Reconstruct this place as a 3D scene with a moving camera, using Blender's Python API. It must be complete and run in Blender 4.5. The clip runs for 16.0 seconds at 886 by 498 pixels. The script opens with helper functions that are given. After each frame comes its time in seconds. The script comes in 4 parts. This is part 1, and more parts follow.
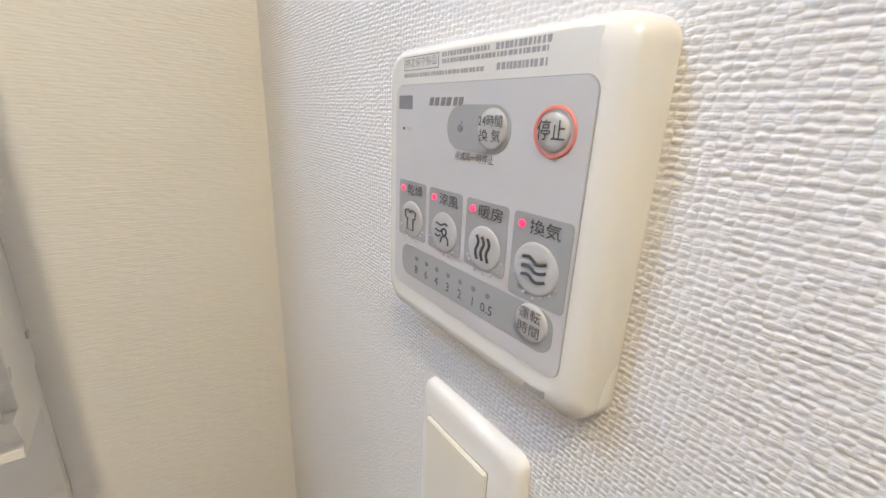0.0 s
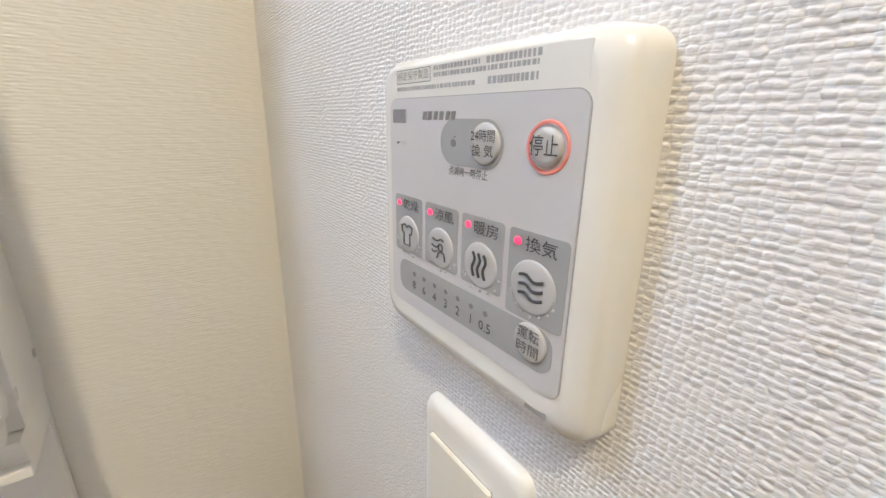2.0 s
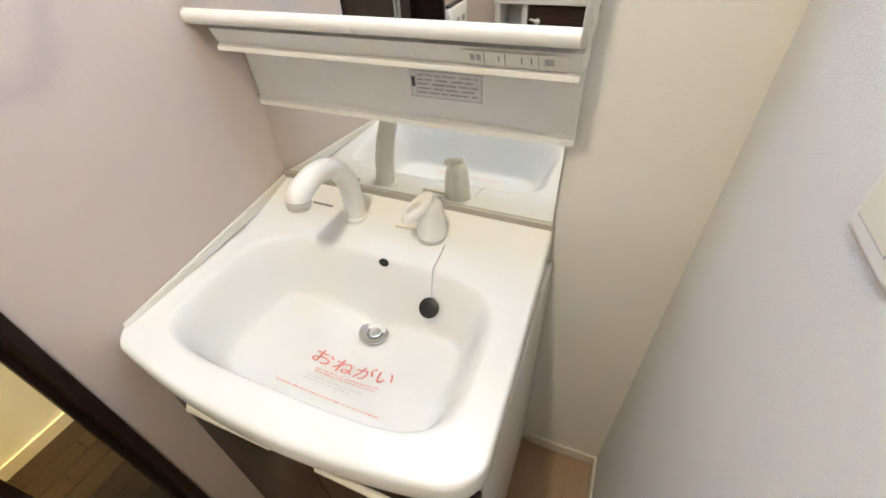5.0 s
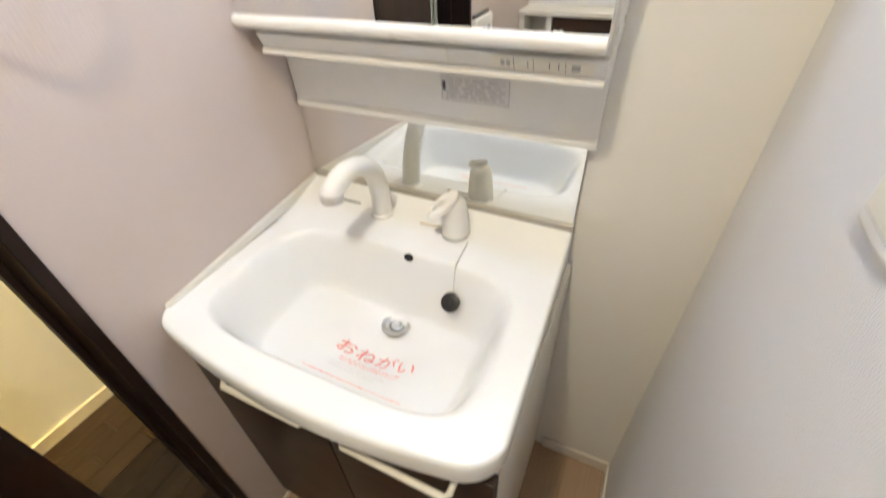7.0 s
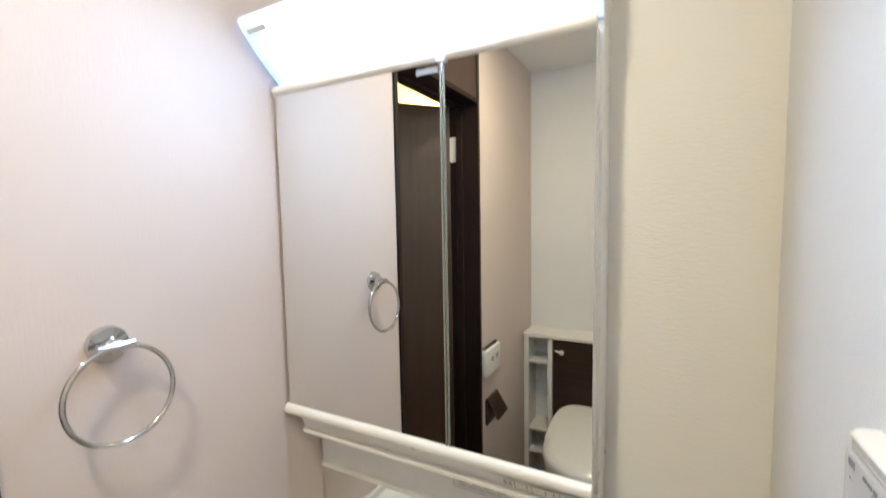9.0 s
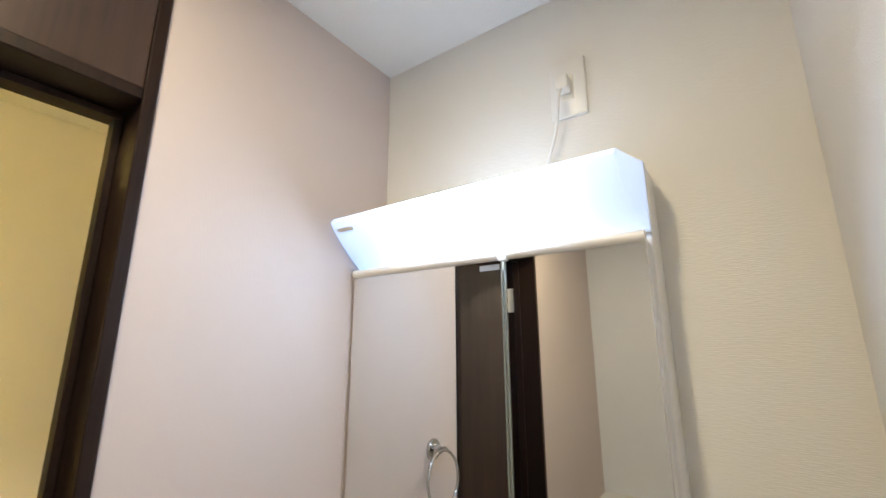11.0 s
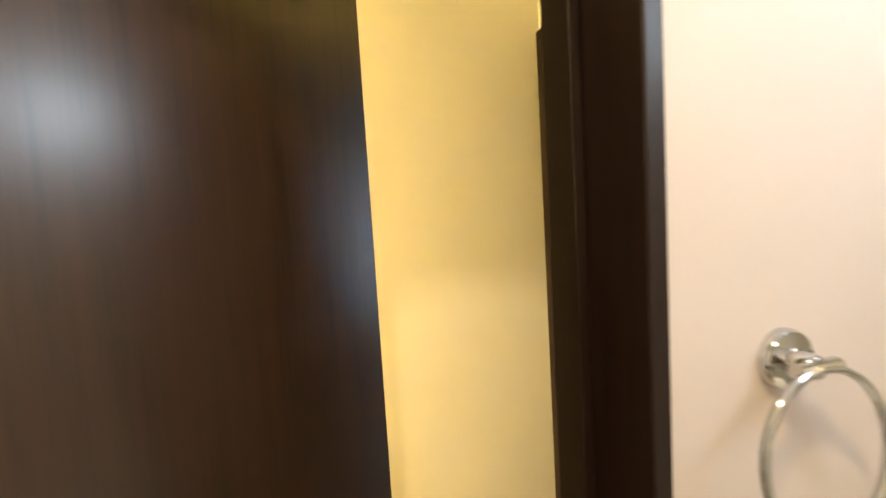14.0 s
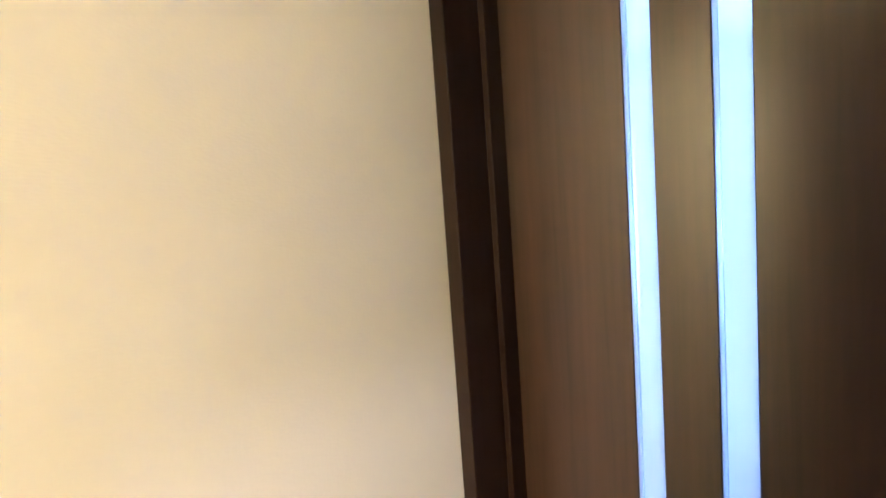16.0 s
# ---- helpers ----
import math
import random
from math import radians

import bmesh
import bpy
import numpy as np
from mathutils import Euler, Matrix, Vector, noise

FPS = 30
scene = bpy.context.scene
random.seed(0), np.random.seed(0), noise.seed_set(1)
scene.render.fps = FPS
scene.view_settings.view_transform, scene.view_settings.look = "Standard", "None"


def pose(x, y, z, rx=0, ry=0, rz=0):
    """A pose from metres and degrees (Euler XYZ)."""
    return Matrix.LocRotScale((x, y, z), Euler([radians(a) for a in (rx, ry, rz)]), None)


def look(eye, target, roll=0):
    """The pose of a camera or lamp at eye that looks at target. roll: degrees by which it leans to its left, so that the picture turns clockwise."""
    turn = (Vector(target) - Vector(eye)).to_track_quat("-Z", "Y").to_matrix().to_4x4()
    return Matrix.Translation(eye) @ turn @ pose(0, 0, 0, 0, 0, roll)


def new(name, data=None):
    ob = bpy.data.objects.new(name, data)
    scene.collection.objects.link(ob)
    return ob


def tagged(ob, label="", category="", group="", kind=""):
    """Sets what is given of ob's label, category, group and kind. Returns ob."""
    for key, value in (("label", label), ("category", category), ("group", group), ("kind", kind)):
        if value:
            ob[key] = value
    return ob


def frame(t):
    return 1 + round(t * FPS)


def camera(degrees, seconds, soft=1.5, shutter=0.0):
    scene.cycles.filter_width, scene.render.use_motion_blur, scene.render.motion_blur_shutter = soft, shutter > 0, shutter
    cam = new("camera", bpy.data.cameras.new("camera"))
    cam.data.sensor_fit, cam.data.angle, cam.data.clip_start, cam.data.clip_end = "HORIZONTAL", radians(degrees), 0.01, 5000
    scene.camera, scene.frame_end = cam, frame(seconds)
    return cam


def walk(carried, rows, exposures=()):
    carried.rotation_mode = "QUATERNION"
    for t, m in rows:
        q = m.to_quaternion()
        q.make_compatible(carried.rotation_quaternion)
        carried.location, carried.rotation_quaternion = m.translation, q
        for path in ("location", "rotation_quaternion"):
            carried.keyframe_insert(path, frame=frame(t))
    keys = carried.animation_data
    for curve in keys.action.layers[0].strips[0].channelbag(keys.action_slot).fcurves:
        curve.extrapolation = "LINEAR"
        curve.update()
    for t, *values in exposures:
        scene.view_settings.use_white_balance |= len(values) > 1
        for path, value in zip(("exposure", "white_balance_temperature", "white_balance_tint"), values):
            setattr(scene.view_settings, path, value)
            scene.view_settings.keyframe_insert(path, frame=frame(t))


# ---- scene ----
cam = camera(93.7, 16.0, shutter=0.4)
PATH = [
(0, (0.6977, -0.4680, 1.3587), (1.8383, 1.0602, 0.7554), 2.63),
    (0.5, (0.6965, -0.4690, 1.3646), (1.8957, 1.0201, 0.7777), 1.76),
    (1, (0.7009, -0.4649, 1.3651), (1.9168, 1.0131, 0.7844), 1.32),
    (1.5, (0.7028, -0.4658, 1.3637), (1.9041, 1.0238, 0.7824), 1.24),
    (2, (0.7039, -0.4665, 1.3627), (1.8180, 1.0861, 0.7726), 0.99),
    (2.5, (0.7043, -0.4790, 1.3693), (1.6215, 1.1884, 0.7540), 0.87),
    (3, (0.7059, -0.5030, 1.3681), (1.3114, 1.2844, 0.7058), 1.14),
    (3.5, (0.7081, -0.5337, 1.3609), (0.9192, 1.3136, 0.6241), 1.64),
    (4, (0.6888, -0.5559, 1.3450), (0.5161, 1.2318, 0.4652), 1.48),
    (4.5, (0.6645, -0.5913, 1.3188), (0.1278, 0.9454, 0.1569), -1.99),
    (4.6, (0.6590, -0.5988, 1.3103), (0.0768, 0.8795, 0.0955), -2.52),
    (4.7, (0.6510, -0.6038, 1.2984), (0.0397, 0.8129, 0.0259), -3.52),
    (6.8, (0.6489, -0.6529, 1.2624), (-0.0143, 0.6488, -0.1035), -3.01),
    (7, (0.6510, -0.6560, 1.2890), (-0.0536, 0.7163, 0.0161), -2.98),
    (7.5, (0.6563, -0.6606, 1.3651), (-0.1397, 0.8727, 0.3573), -2.35),
    (8, (0.6605, -0.6657, 1.4274), (-0.2013, 0.9932, 0.7166), -1.85),
    (8.5, (0.6687, -0.6721, 1.4890), (-0.2345, 1.0555, 1.0423), -1.41),
    (9, (0.6749, -0.6834, 1.5414), (-0.2564, 1.0797, 1.3862), -1.00),
    (9.2, (0.6849, -0.6912, 1.5585), (-0.2636, 1.0692, 1.5218), -1.29),
    (11.3, (0.6907, -0.7360, 1.6396), (-0.5066, 0.7987, 2.0991), -0.71),
    (11.5, (0.6846, -0.7372, 1.6363), (-0.6069, 0.7343, 2.0448), -1.04),
    (12, (0.6532, -0.7301, 1.6137), (-0.8688, 0.5390, 1.8838), -1.69),
    (12.5, (0.6145, -0.7147, 1.5780), (-1.0973, 0.3115, 1.7072), -2.55),
    (13, (0.5574, -0.7167, 1.5360), (-1.2745, 0.0857, 1.5534), -3.27),
    (13.5, (0.4143, -0.7459, 1.5193), (-1.4755, -0.0954, 1.4454), -3.34),
    (14, (0.2463, -0.7550, 1.5039), (-1.6743, -0.2156, 1.3617), -3.45),
    (14.5, (0.1022, -0.7372, 1.5009), (-1.8257, -0.2315, 1.3354), -3.50),
    (14.7, (0.0431, -0.7451, 1.5030), (-1.8837, -0.2234, 1.3789), -2.34),
    (15, (-0.0437, -0.7436, 1.5100), (-1.8962, 0.0015, 1.3954), -1.46),
    (15.2, (-0.1227, -0.7481, 1.5165), (-1.8351, 0.2788, 1.4014), -1.98),
    (15.5, (-0.2130, -0.7177, 1.5279), (-1.8045, 0.4830, 1.3689), -2.53),
    (15.7, (-0.2420, -0.6557, 1.5361), (-1.8329, 0.5501, 1.4129), -3.52),
    (16, (-0.3434, -0.6278, 1.5487), (-1.7562, 0.7802, 1.4019), -4.19),
]
EXPOSURES = [(0.0, 0.85, 5000, 14), (3.5, 0.95, 4980, 13), (4.6, 1.10, 4960, 13), (7.0, 1.20, 4940, 14), (8.0, 1.08, 4960, 12), (9.2, 0.68, 5000, 11), (11.3, 0.28, 5250, 13), (12.5, 0.46, 5700, 9),
             (13.5, 0.84, 6050, 9), (14.6, 1.1, 6100, 10), (15.0, 1.18, 5450, 13), (15.5, 1.16, 4600, 23), (16.0, 0.96, 4350, 30)]
walk(cam, [(t, look(eye, target, roll)) for t, eye, target, roll in PATH], EXPOSURES)

# ---- light ----
world = bpy.data.worlds.new("world")
scene.world = world
world.use_nodes = True
world.node_tree.nodes["Background"].inputs[0].default_value = (0.8, 0.9, 1.0, 1)
world.node_tree.nodes["Background"].inputs[1].default_value = 0.02

LAMP_GLOW = 20.5        # the tube light over the mirror
HALL_POWER = 56.0        # the warm downlight in the hall
CEILING_POWER = 7.6   # the warm downlight in the washroom ceiling
ROOM_POWER = 46.0       # daylight through an unseen, added window behind the glazed door


def area_lamp(name, place, target, size, power, colour):
    data = bpy.data.lights.new(name, "AREA")
    data.energy, data.color, data.shape, data.size = power, colour, "DISK", size
    ob = new(name, data)
    ob.matrix_world = look(place, target)
    return ob


hall_light = area_lamp("hall_light", (-0.45, -2.20, 2.245), (-0.45, -2.2001, 0), 0.09, HALL_POWER, (1.0, 0.66, 0.16))
wash_light = area_lamp("wash_light", (0.41, -0.88, 2.330), (0.41, -0.8801, 0), 0.10, CEILING_POWER, (1.0, 0.74, 0.36))
day_light = area_lamp("day_light", (-0.12, 2.21, 1.40), (-0.12, 0.0, 1.40), 1.0, ROOM_POWER, (0.88, 0.95, 0.985))
day_light.data.shape, day_light.data.size, day_light.data.size_y = "RECTANGLE", 1.0, 1.1

# ---- plan, in metres ----
W = 0.813               # the wall with the control panel
CEIL = 2.342
HALL_CEIL = 2.262
HALL_X = -0.808
BACK = -1.905
WALL_X = -0.118         # hall side of the door wall
J0, J1 = -0.520, -1.134  # outer edges of the door frame
HEAD = 1.995
FRONT_Y = -0.159        # hall side of the glazed door's frame

# ---- small tools ----
PLACE = {}


def thing(name, at, label, category, group="", turn=0.0):
    ob = new(name)
    ob.empty_display_size = 0.05
    m = pose(at[0], at[1], at[2], 0, 0, turn)
    ob.matrix_world = m
    PLACE[ob] = m
    return tagged(ob, label, category, group)


def mesh_from(name, bm, mats, smooth=0.0):
    me = bpy.data.meshes.new(name)
    bm.normal_update()
    if smooth:
        for f in bm.faces:
            f.smooth = True
        for e in bm.edges:
            if len(e.link_faces) == 2 and e.calc_face_angle(0) > radians(smooth):
                e.smooth = False
    bm.to_mesh(me)
    bm.free()
    for m in (mats if isinstance(mats, (list, tuple)) else [mats]):
        me.materials.append(m)
    return me


def part(name, bm, material, parent, label="", local=False, smooth=35.0):
    """One mesh under a thing or a part; the bmesh is in the world's metres, or local to the thing."""
    if not local:
        bm.transform(PLACE[parent].inverted())
    ob = new(name, mesh_from(name, bm, material, smooth))
    ob.parent = parent
    PLACE[ob] = PLACE[parent].copy()
    return tagged(ob, label)


def structure(name, bm, material, label, category, smooth=0.0):
    return tagged(new(name, mesh_from(name, bm, material, smooth)), label, category, "", "structure")


def single(name, bm, material, label, category, group="", smooth=35.0):
    ob = new(name, mesh_from(name, bm, material, smooth))
    PLACE[ob] = Matrix.Identity(4)
    return tagged(ob, label, category, group)


def add_box(bm, a, b, bevel=0.0, segs=2):
    got = bmesh.ops.create_cube(bm, size=1)["verts"]
    for v in got:
        v.co = Vector([(a[i] + b[i]) / 2 + v.co[i] * abs(b[i] - a[i]) for i in range(3)])
    if bevel:
        edges = list({e for v in got for e in v.link_edges})
        bmesh.ops.bevel(bm, geom=edges, offset=bevel, segments=segs, profile=0.5, affect="EDGES", clamp_overlap=True)
    return bm


def box(a, b, bevel=0.0, segs=2):
    return add_box(bmesh.new(), a, b, bevel, segs)


def prism(outline, z0, z1, m=None, bm=None):
    """A closed outline of (x, y) raised from z0 to z1."""
    bm = bm or bmesh.new()
    low = [bm.verts.new((x, y, z0)) for x, y in outline]
    top = [bm.verts.new((x, y, z1)) for x, y in outline]
    n = len(outline)
    faces = [bm.faces.new(top), bm.faces.new(low[::-1])]
    for i in range(n):
        faces.append(bm.faces.new((low[i], low[(i + 1) % n], top[(i + 1) % n], top[i])))
    if m:
        bmesh.ops.transform(bm, matrix=m, verts=low + top)
    return bm


def rounded(x0, y0, x1, y1, r, n=6):
    r = min(r, (x1 - x0) / 2 - 1e-5, (y1 - y0) / 2 - 1e-5)
    out = []
    for cx, cy, a0 in ((x1 - r, y1 - r, 0), (x0 + r, y1 - r, 90), (x0 + r, y0 + r, 180), (x1 - r, y0 + r, 270)):
        for k in range(n + 1):
            a = radians(a0 + 90 * k / n)
            out.append((cx + r * math.cos(a), cy + r * math.sin(a)))
    return out


def ring_outline(cx, cy, rx, ry, n=40):
    return [(cx + rx * math.cos(2 * math.pi * k / n), cy + ry * math.sin(2 * math.pi * k / n)) for k in range(n)]


def lathe(profile, axis_at, n=40, bm=None):
    """A body turned round an upright axis; profile of (radius, z)."""
    bm = bm or bmesh.new()
    loops = []
    for r, z in profile:
        loops.append([bm.verts.new((axis_at[0] + r * math.cos(2 * math.pi * k / n), axis_at[1] + r * math.sin(2 * math.pi * k / n), z)) for k in range(n)])
    for a, b in zip(loops, loops[1:]):
        for k in range(n):
            bm.faces.new((a[k], a[(k + 1) % n], b[(k + 1) % n], b[k]))
    bm.faces.new(loops[0][::-1])
    bm.faces.new(loops[-1])
    return bm


def tube(points, radii, n=14, closed=False, flat=1.0, bm=None):
    """A round bar along points; radii one or one each; flat squeezes it upright."""
    bm = bm or bmesh.new()
    pts = [Vector(p) for p in points]
    m = len(pts)
    if not isinstance(radii, (list, tuple)):
        radii = [radii] * m
    loops, side = [], None
    for i, p in enumerate(pts):
        a = pts[(i - 1) % m] if closed or i > 0 else p
        b = pts[(i + 1) % m] if closed or i < m - 1 else p
        d = (b - a).normalized()
        if side is None:
            side = d.cross(Vector((0, 0, 1)))
            if side.length < 0.1:
                side = d.cross(Vector((1, 0, 0)))
        side = (side - d * side.dot(d)).normalized()
        up = side.cross(d)
        loops.append([bm.verts.new(p + radii[i] * (math.cos(2 * math.pi * k / n) * side + flat * math.sin(2 * math.pi * k / n) * up)) for k in range(n)])
    for i in range(m if closed else m - 1):
        a, b = loops[i], loops[(i + 1) % m]
        for k in range(n):
            bm.faces.new((a[k], a[(k + 1) % n], b[(k + 1) % n], b[k]))
    if not closed:
        bm.faces.new(loops[0][::-1])
        bm.faces.new(loops[-1])
    bmesh.ops.recalc_face_normals(bm, faces=bm.faces[:])
    return bm


def glide(points, steps=8):
    """A smooth line through the points."""
    pts = [Vector(p) for p in points]
    out = []
    for i in range(len(pts) - 1):
        p0, p1, p2, p3 = pts[max(i - 1, 0)], pts[i], pts[i + 1], pts[min(i + 2, len(pts) - 1)]
        for k in range(steps):
            t = k / steps
            out.append(0.5 * (2 * p1 + (p2 - p0) * t + (2 * p0 - 5 * p1 + 4 * p2 - p3) * t * t + (3 * p1 - p0 - 3 * p2 + p3) * t ** 3))
    return out + [pts[-1]]


def lettering(body, size, width=0.0, align="CENTER"):
    """Flat letters in the xy plane, about the origin; width squeezes the line to that length."""
    data = bpy.data.curves.new("letters", "FONT")
    data.body, data.size, data.align_x, data.align_y, data.resolution_u = body, size, align, "CENTER", 2
    ob = new("letters", data)
    me = bpy.data.meshes.new_from_object(ob)
    bpy.data.objects.remove(ob)
    bm = bmesh.new()
    bm.from_mesh(me)
    bpy.data.meshes.remove(me)
    xs = [v.co.x for v in bm.verts]
    if width and xs:
        k = width / (max(xs) - min(xs))
        for v in bm.verts:
            v.co.x *= k
    return bm


# ---- materials ----
def nodes_of(name):
    m = bpy.data.materials.new(name)
    m.use_nodes = True
    return m, m.node_tree.nodes, m.node_tree.links, m.node_tree.nodes["Principled BSDF"]


def coords(nodes, links, scale, kind="Object"):
    tc, mp = nodes.new("ShaderNodeTexCoord"), nodes.new("ShaderNodeMapping")
    mp.inputs["Scale"].default_value = scale
    links.new(tc.outputs[kind], mp.inputs["Vector"])
    return mp.outputs["Vector"]


def noise_node(nodes, links, vec, scale=1.0, detail=3.0, rough=0.5):
    n = nodes.new("ShaderNodeTexNoise")
    n.inputs["Scale"].default_value, n.inputs["Detail"].default_value, n.inputs["Roughness"].default_value = scale, detail, rough
    links.new(vec, n.inputs["Vector"])
    return n.outputs["Fac"]


def ramp(nodes, links, fac, stops):
    r = nodes.new("ShaderNodeValToRGB")
    el = r.color_ramp.elements
    el[0].position, el[0].color = stops[0][0], (*stops[0][1], 1)
    el[1].position, el[1].color = stops[-1][0], (*stops[-1][1], 1)
    for p, c in stops[1:-1]:
        e = el.new(p)
        e.color = (*c, 1)
    links.new(fac, r.inputs["Fac"])
    return r.outputs["Color"]


def shade(c, k):
    return tuple(min(1.0, v * k) for v in c)


def plain(name, colour, rough=0.4, metal=0.0, vary=0.05, scale=25.0, relief=0.0, relief_scale=300.0, coat=0.0, spread=0.06):
    """Paint, plastic or metal: slight unevenness in colour and gloss, fine relief."""
    m, nodes, links, b = nodes_of(name)
    vec = coords(nodes, links, (1, 1, 1))
    n = noise_node(nodes, links, vec, scale, 4)
    links.new(ramp(nodes, links, n, [(0.3, shade(colour, 1 - vary)), (0.7, shade(colour, 1 + vary))]), b.inputs["Base Color"])
    big = noise_node(nodes, links, vec, scale * 0.3, 2)
    rr = nodes.new("ShaderNodeMapRange")
    rr.inputs["To Min"].default_value, rr.inputs["To Max"].default_value = max(0.0, rough - spread), min(1.0, rough + spread)
    links.new(big, rr.inputs["Value"])
    links.new(rr.outputs["Result"], b.inputs["Roughness"])
    b.inputs["Metallic"].default_value = metal
    b.inputs["Coat Weight"].default_value = coat
    if relief:
        f = noise_node(nodes, links, vec, relief_scale, 2)
        bp = nodes.new("ShaderNodeBump")
        bp.inputs["Distance"].default_value = relief
        links.new(f, bp.inputs["Height"])
        links.new(bp.outputs["Normal"], b.inputs["Normal"])
    return m


def wallpaper(name, colour, period, depth, fine=0.3, rows=0.0):
    """Embossed vinyl: short woven ridges lying level, with a finer crackle and faint soiling."""
    m, nodes, links, b = nodes_of(name)
    wide, tall = period
    v1 = coords(nodes, links, (1 / wide, 1 / wide, 1 / tall))
    v2 = coords(nodes, links, (2.2 / wide, 2.2 / wide, 2.2 / tall))
    v3 = coords(nodes, links, (1, 1, 1))
    warp = noise_node(nodes, links, v1, 0.6, 2.0)
    add = nodes.new("ShaderNodeVectorMath")
    add.operation = "MULTIPLY_ADD"
    add.inputs[1].default_value = (0.45, 0.45, 0.45)
    links.new(warp, add.inputs[0])
    links.new(v1, add.inputs[2])
    cells = nodes.new("ShaderNodeTexVoronoi")
    cells.feature = "SMOOTH_F1"
    cells.inputs["Scale"].default_value, cells.inputs["Smoothness"].default_value, cells.inputs["Randomness"].default_value = 1.0, 0.35, 0.9 if wide > 0.01 else 0.38 if rows else 0.6
    links.new(add.outputs["Vector"], cells.inputs["Vector"])
    inv = nodes.new("ShaderNodeMath")
    inv.operation = "SUBTRACT"
    inv.inputs[0].default_value = 1.0
    links.new(cells.outputs["Distance"], inv.inputs[1])
    n1 = inv.outputs["Value"]
    n2 = noise_node(nodes, links, v2, 1.0, 2.0, 0.6)
    stain = noise_node(nodes, links, v3, 3.0, 3)
    links.new(ramp(nodes, links, stain, [(0.3, shade(colour, 0.965)), (0.7, colour)]), b.inputs["Base Color"])
    b.inputs["Roughness"].default_value = 0.62
    b.inputs["Specular IOR Level"].default_value = 0.3
    mix = nodes.new("ShaderNodeMath")
    mix.operation = "MULTIPLY_ADD"
    mix.inputs[1].default_value = fine
    links.new(n2, mix.inputs[0])
    soft = nodes.new("ShaderNodeMapRange")
    soft.interpolation_type = "SMOOTHSTEP"
    soft.inputs["From Min"].default_value, soft.inputs["From Max"].default_value = 0.25, 0.85
    links.new(n1, soft.inputs["Value"])
    body = soft.outputs["Result"]
    if rows:                                          # level yarns, slightly wavy
        sep, wave, ridge, blend = (nodes.new("ShaderNodeSeparateXYZ"), nodes.new("ShaderNodeMath"), nodes.new("ShaderNodeMath"), nodes.new("ShaderNodeMath"))
        links.new(add.outputs["Vector"], sep.inputs["Vector"])
        wave.operation, wave.inputs[1].default_value = "PINGPONG", 0.5
        links.new(sep.outputs["Z"], wave.inputs[0])
        ridge.operation, ridge.inputs[1].default_value = "POWER", 0.6
        links.new(wave.outputs["Value"], ridge.inputs[0])
        blend.operation, blend.inputs[1].default_value = "MULTIPLY_ADD", rows
        links.new(ridge.outputs["Value"], blend.inputs[0])
        links.new(body, blend.inputs[2])
        body = blend.outputs["Value"]
    links.new(body, mix.inputs[2])
    bp = nodes.new("ShaderNodeBump")
    bp.inputs["Distance"].default_value = depth
    links.new(mix.outputs["Value"], bp.inputs["Height"])
    links.new(bp.outputs["Normal"], b.inputs["Normal"])
    return m


def wood(name, dark, light, along="z", rough=0.38, pitch=0.012, relief=0.00012, by_piece=0.0, coat=0.0):
    """Printed or stained wood with grain along one axis."""
    m, nodes, links, b = nodes_of(name)
    s = {"z": (1 / pitch, 1 / pitch, 1 / (pitch * 28)), "y": (1 / pitch, 1 / (pitch * 28), 1 / pitch), "x": (1 / (pitch * 28), 1 / pitch, 1 / pitch)}[along]
    v = coords(nodes, links, s)
    fine = coords(nodes, links, tuple(4 * k for k in s))
    n1 = noise_node(nodes, links, v, 1.0, 5, 0.6)
    n2 = noise_node(nodes, links, fine, 1.0, 3, 0.6)
    mx = nodes.new("ShaderNodeMath")
    mx.operation = "MULTIPLY_ADD"
    mx.inputs[1].default_value = 0.35
    links.new(n2, mx.inputs[0])
    links.new(n1, mx.inputs[2])
    fac = mx.outputs["Value"]
    if by_piece:
        info, ad = nodes.new("ShaderNodeObjectInfo"), nodes.new("ShaderNodeMath")
        ad.operation = "MULTIPLY_ADD"
        ad.inputs[1].default_value = by_piece
        links.new(info.outputs["Random"], ad.inputs[0])
        links.new(fac, ad.inputs[2])
        fac = ad.outputs["Value"]
    links.new(ramp(nodes, links, fac, [(0.45, dark), (0.62, tuple((a + c) / 2 for a, c in zip(dark, light))), (0.95, light)]), b.inputs["Base Color"])
    b.inputs["Coat Weight"].default_value, b.inputs["Coat Roughness"].default_value = coat, 0.29
    b.inputs["Specular IOR Level"].default_value = 0.12 if coat else 0.28
    b.inputs["Coat IOR"].default_value = 1.58
    rr = nodes.new("ShaderNodeMapRange")
    rr.inputs["To Min"].default_value, rr.inputs["To Max"].default_value = rough - 0.06, rough + 0.1
    links.new(n2, rr.inputs["Value"])
    links.new(rr.outputs["Result"], b.inputs["Roughness"])
    bp = nodes.new("ShaderNodeBump")
    bp.inputs["Distance"].default_value = relief
    links.new(n2, bp.inputs["Height"])
    links.new(bp.outputs["Normal"], b.inputs["Normal"])
    return m


def glow(name, colour, strength):
    m, nodes, links, b = nodes_of(name)
    b.inputs["Base Color"].default_value = (*colour, 1)
    b.inputs["Emission Color"].default_value = (*colour, 1)
    b.inputs["Emission Strength"].default_value = strength
    b.inputs["Roughness"].default_value = 0.3
    return m


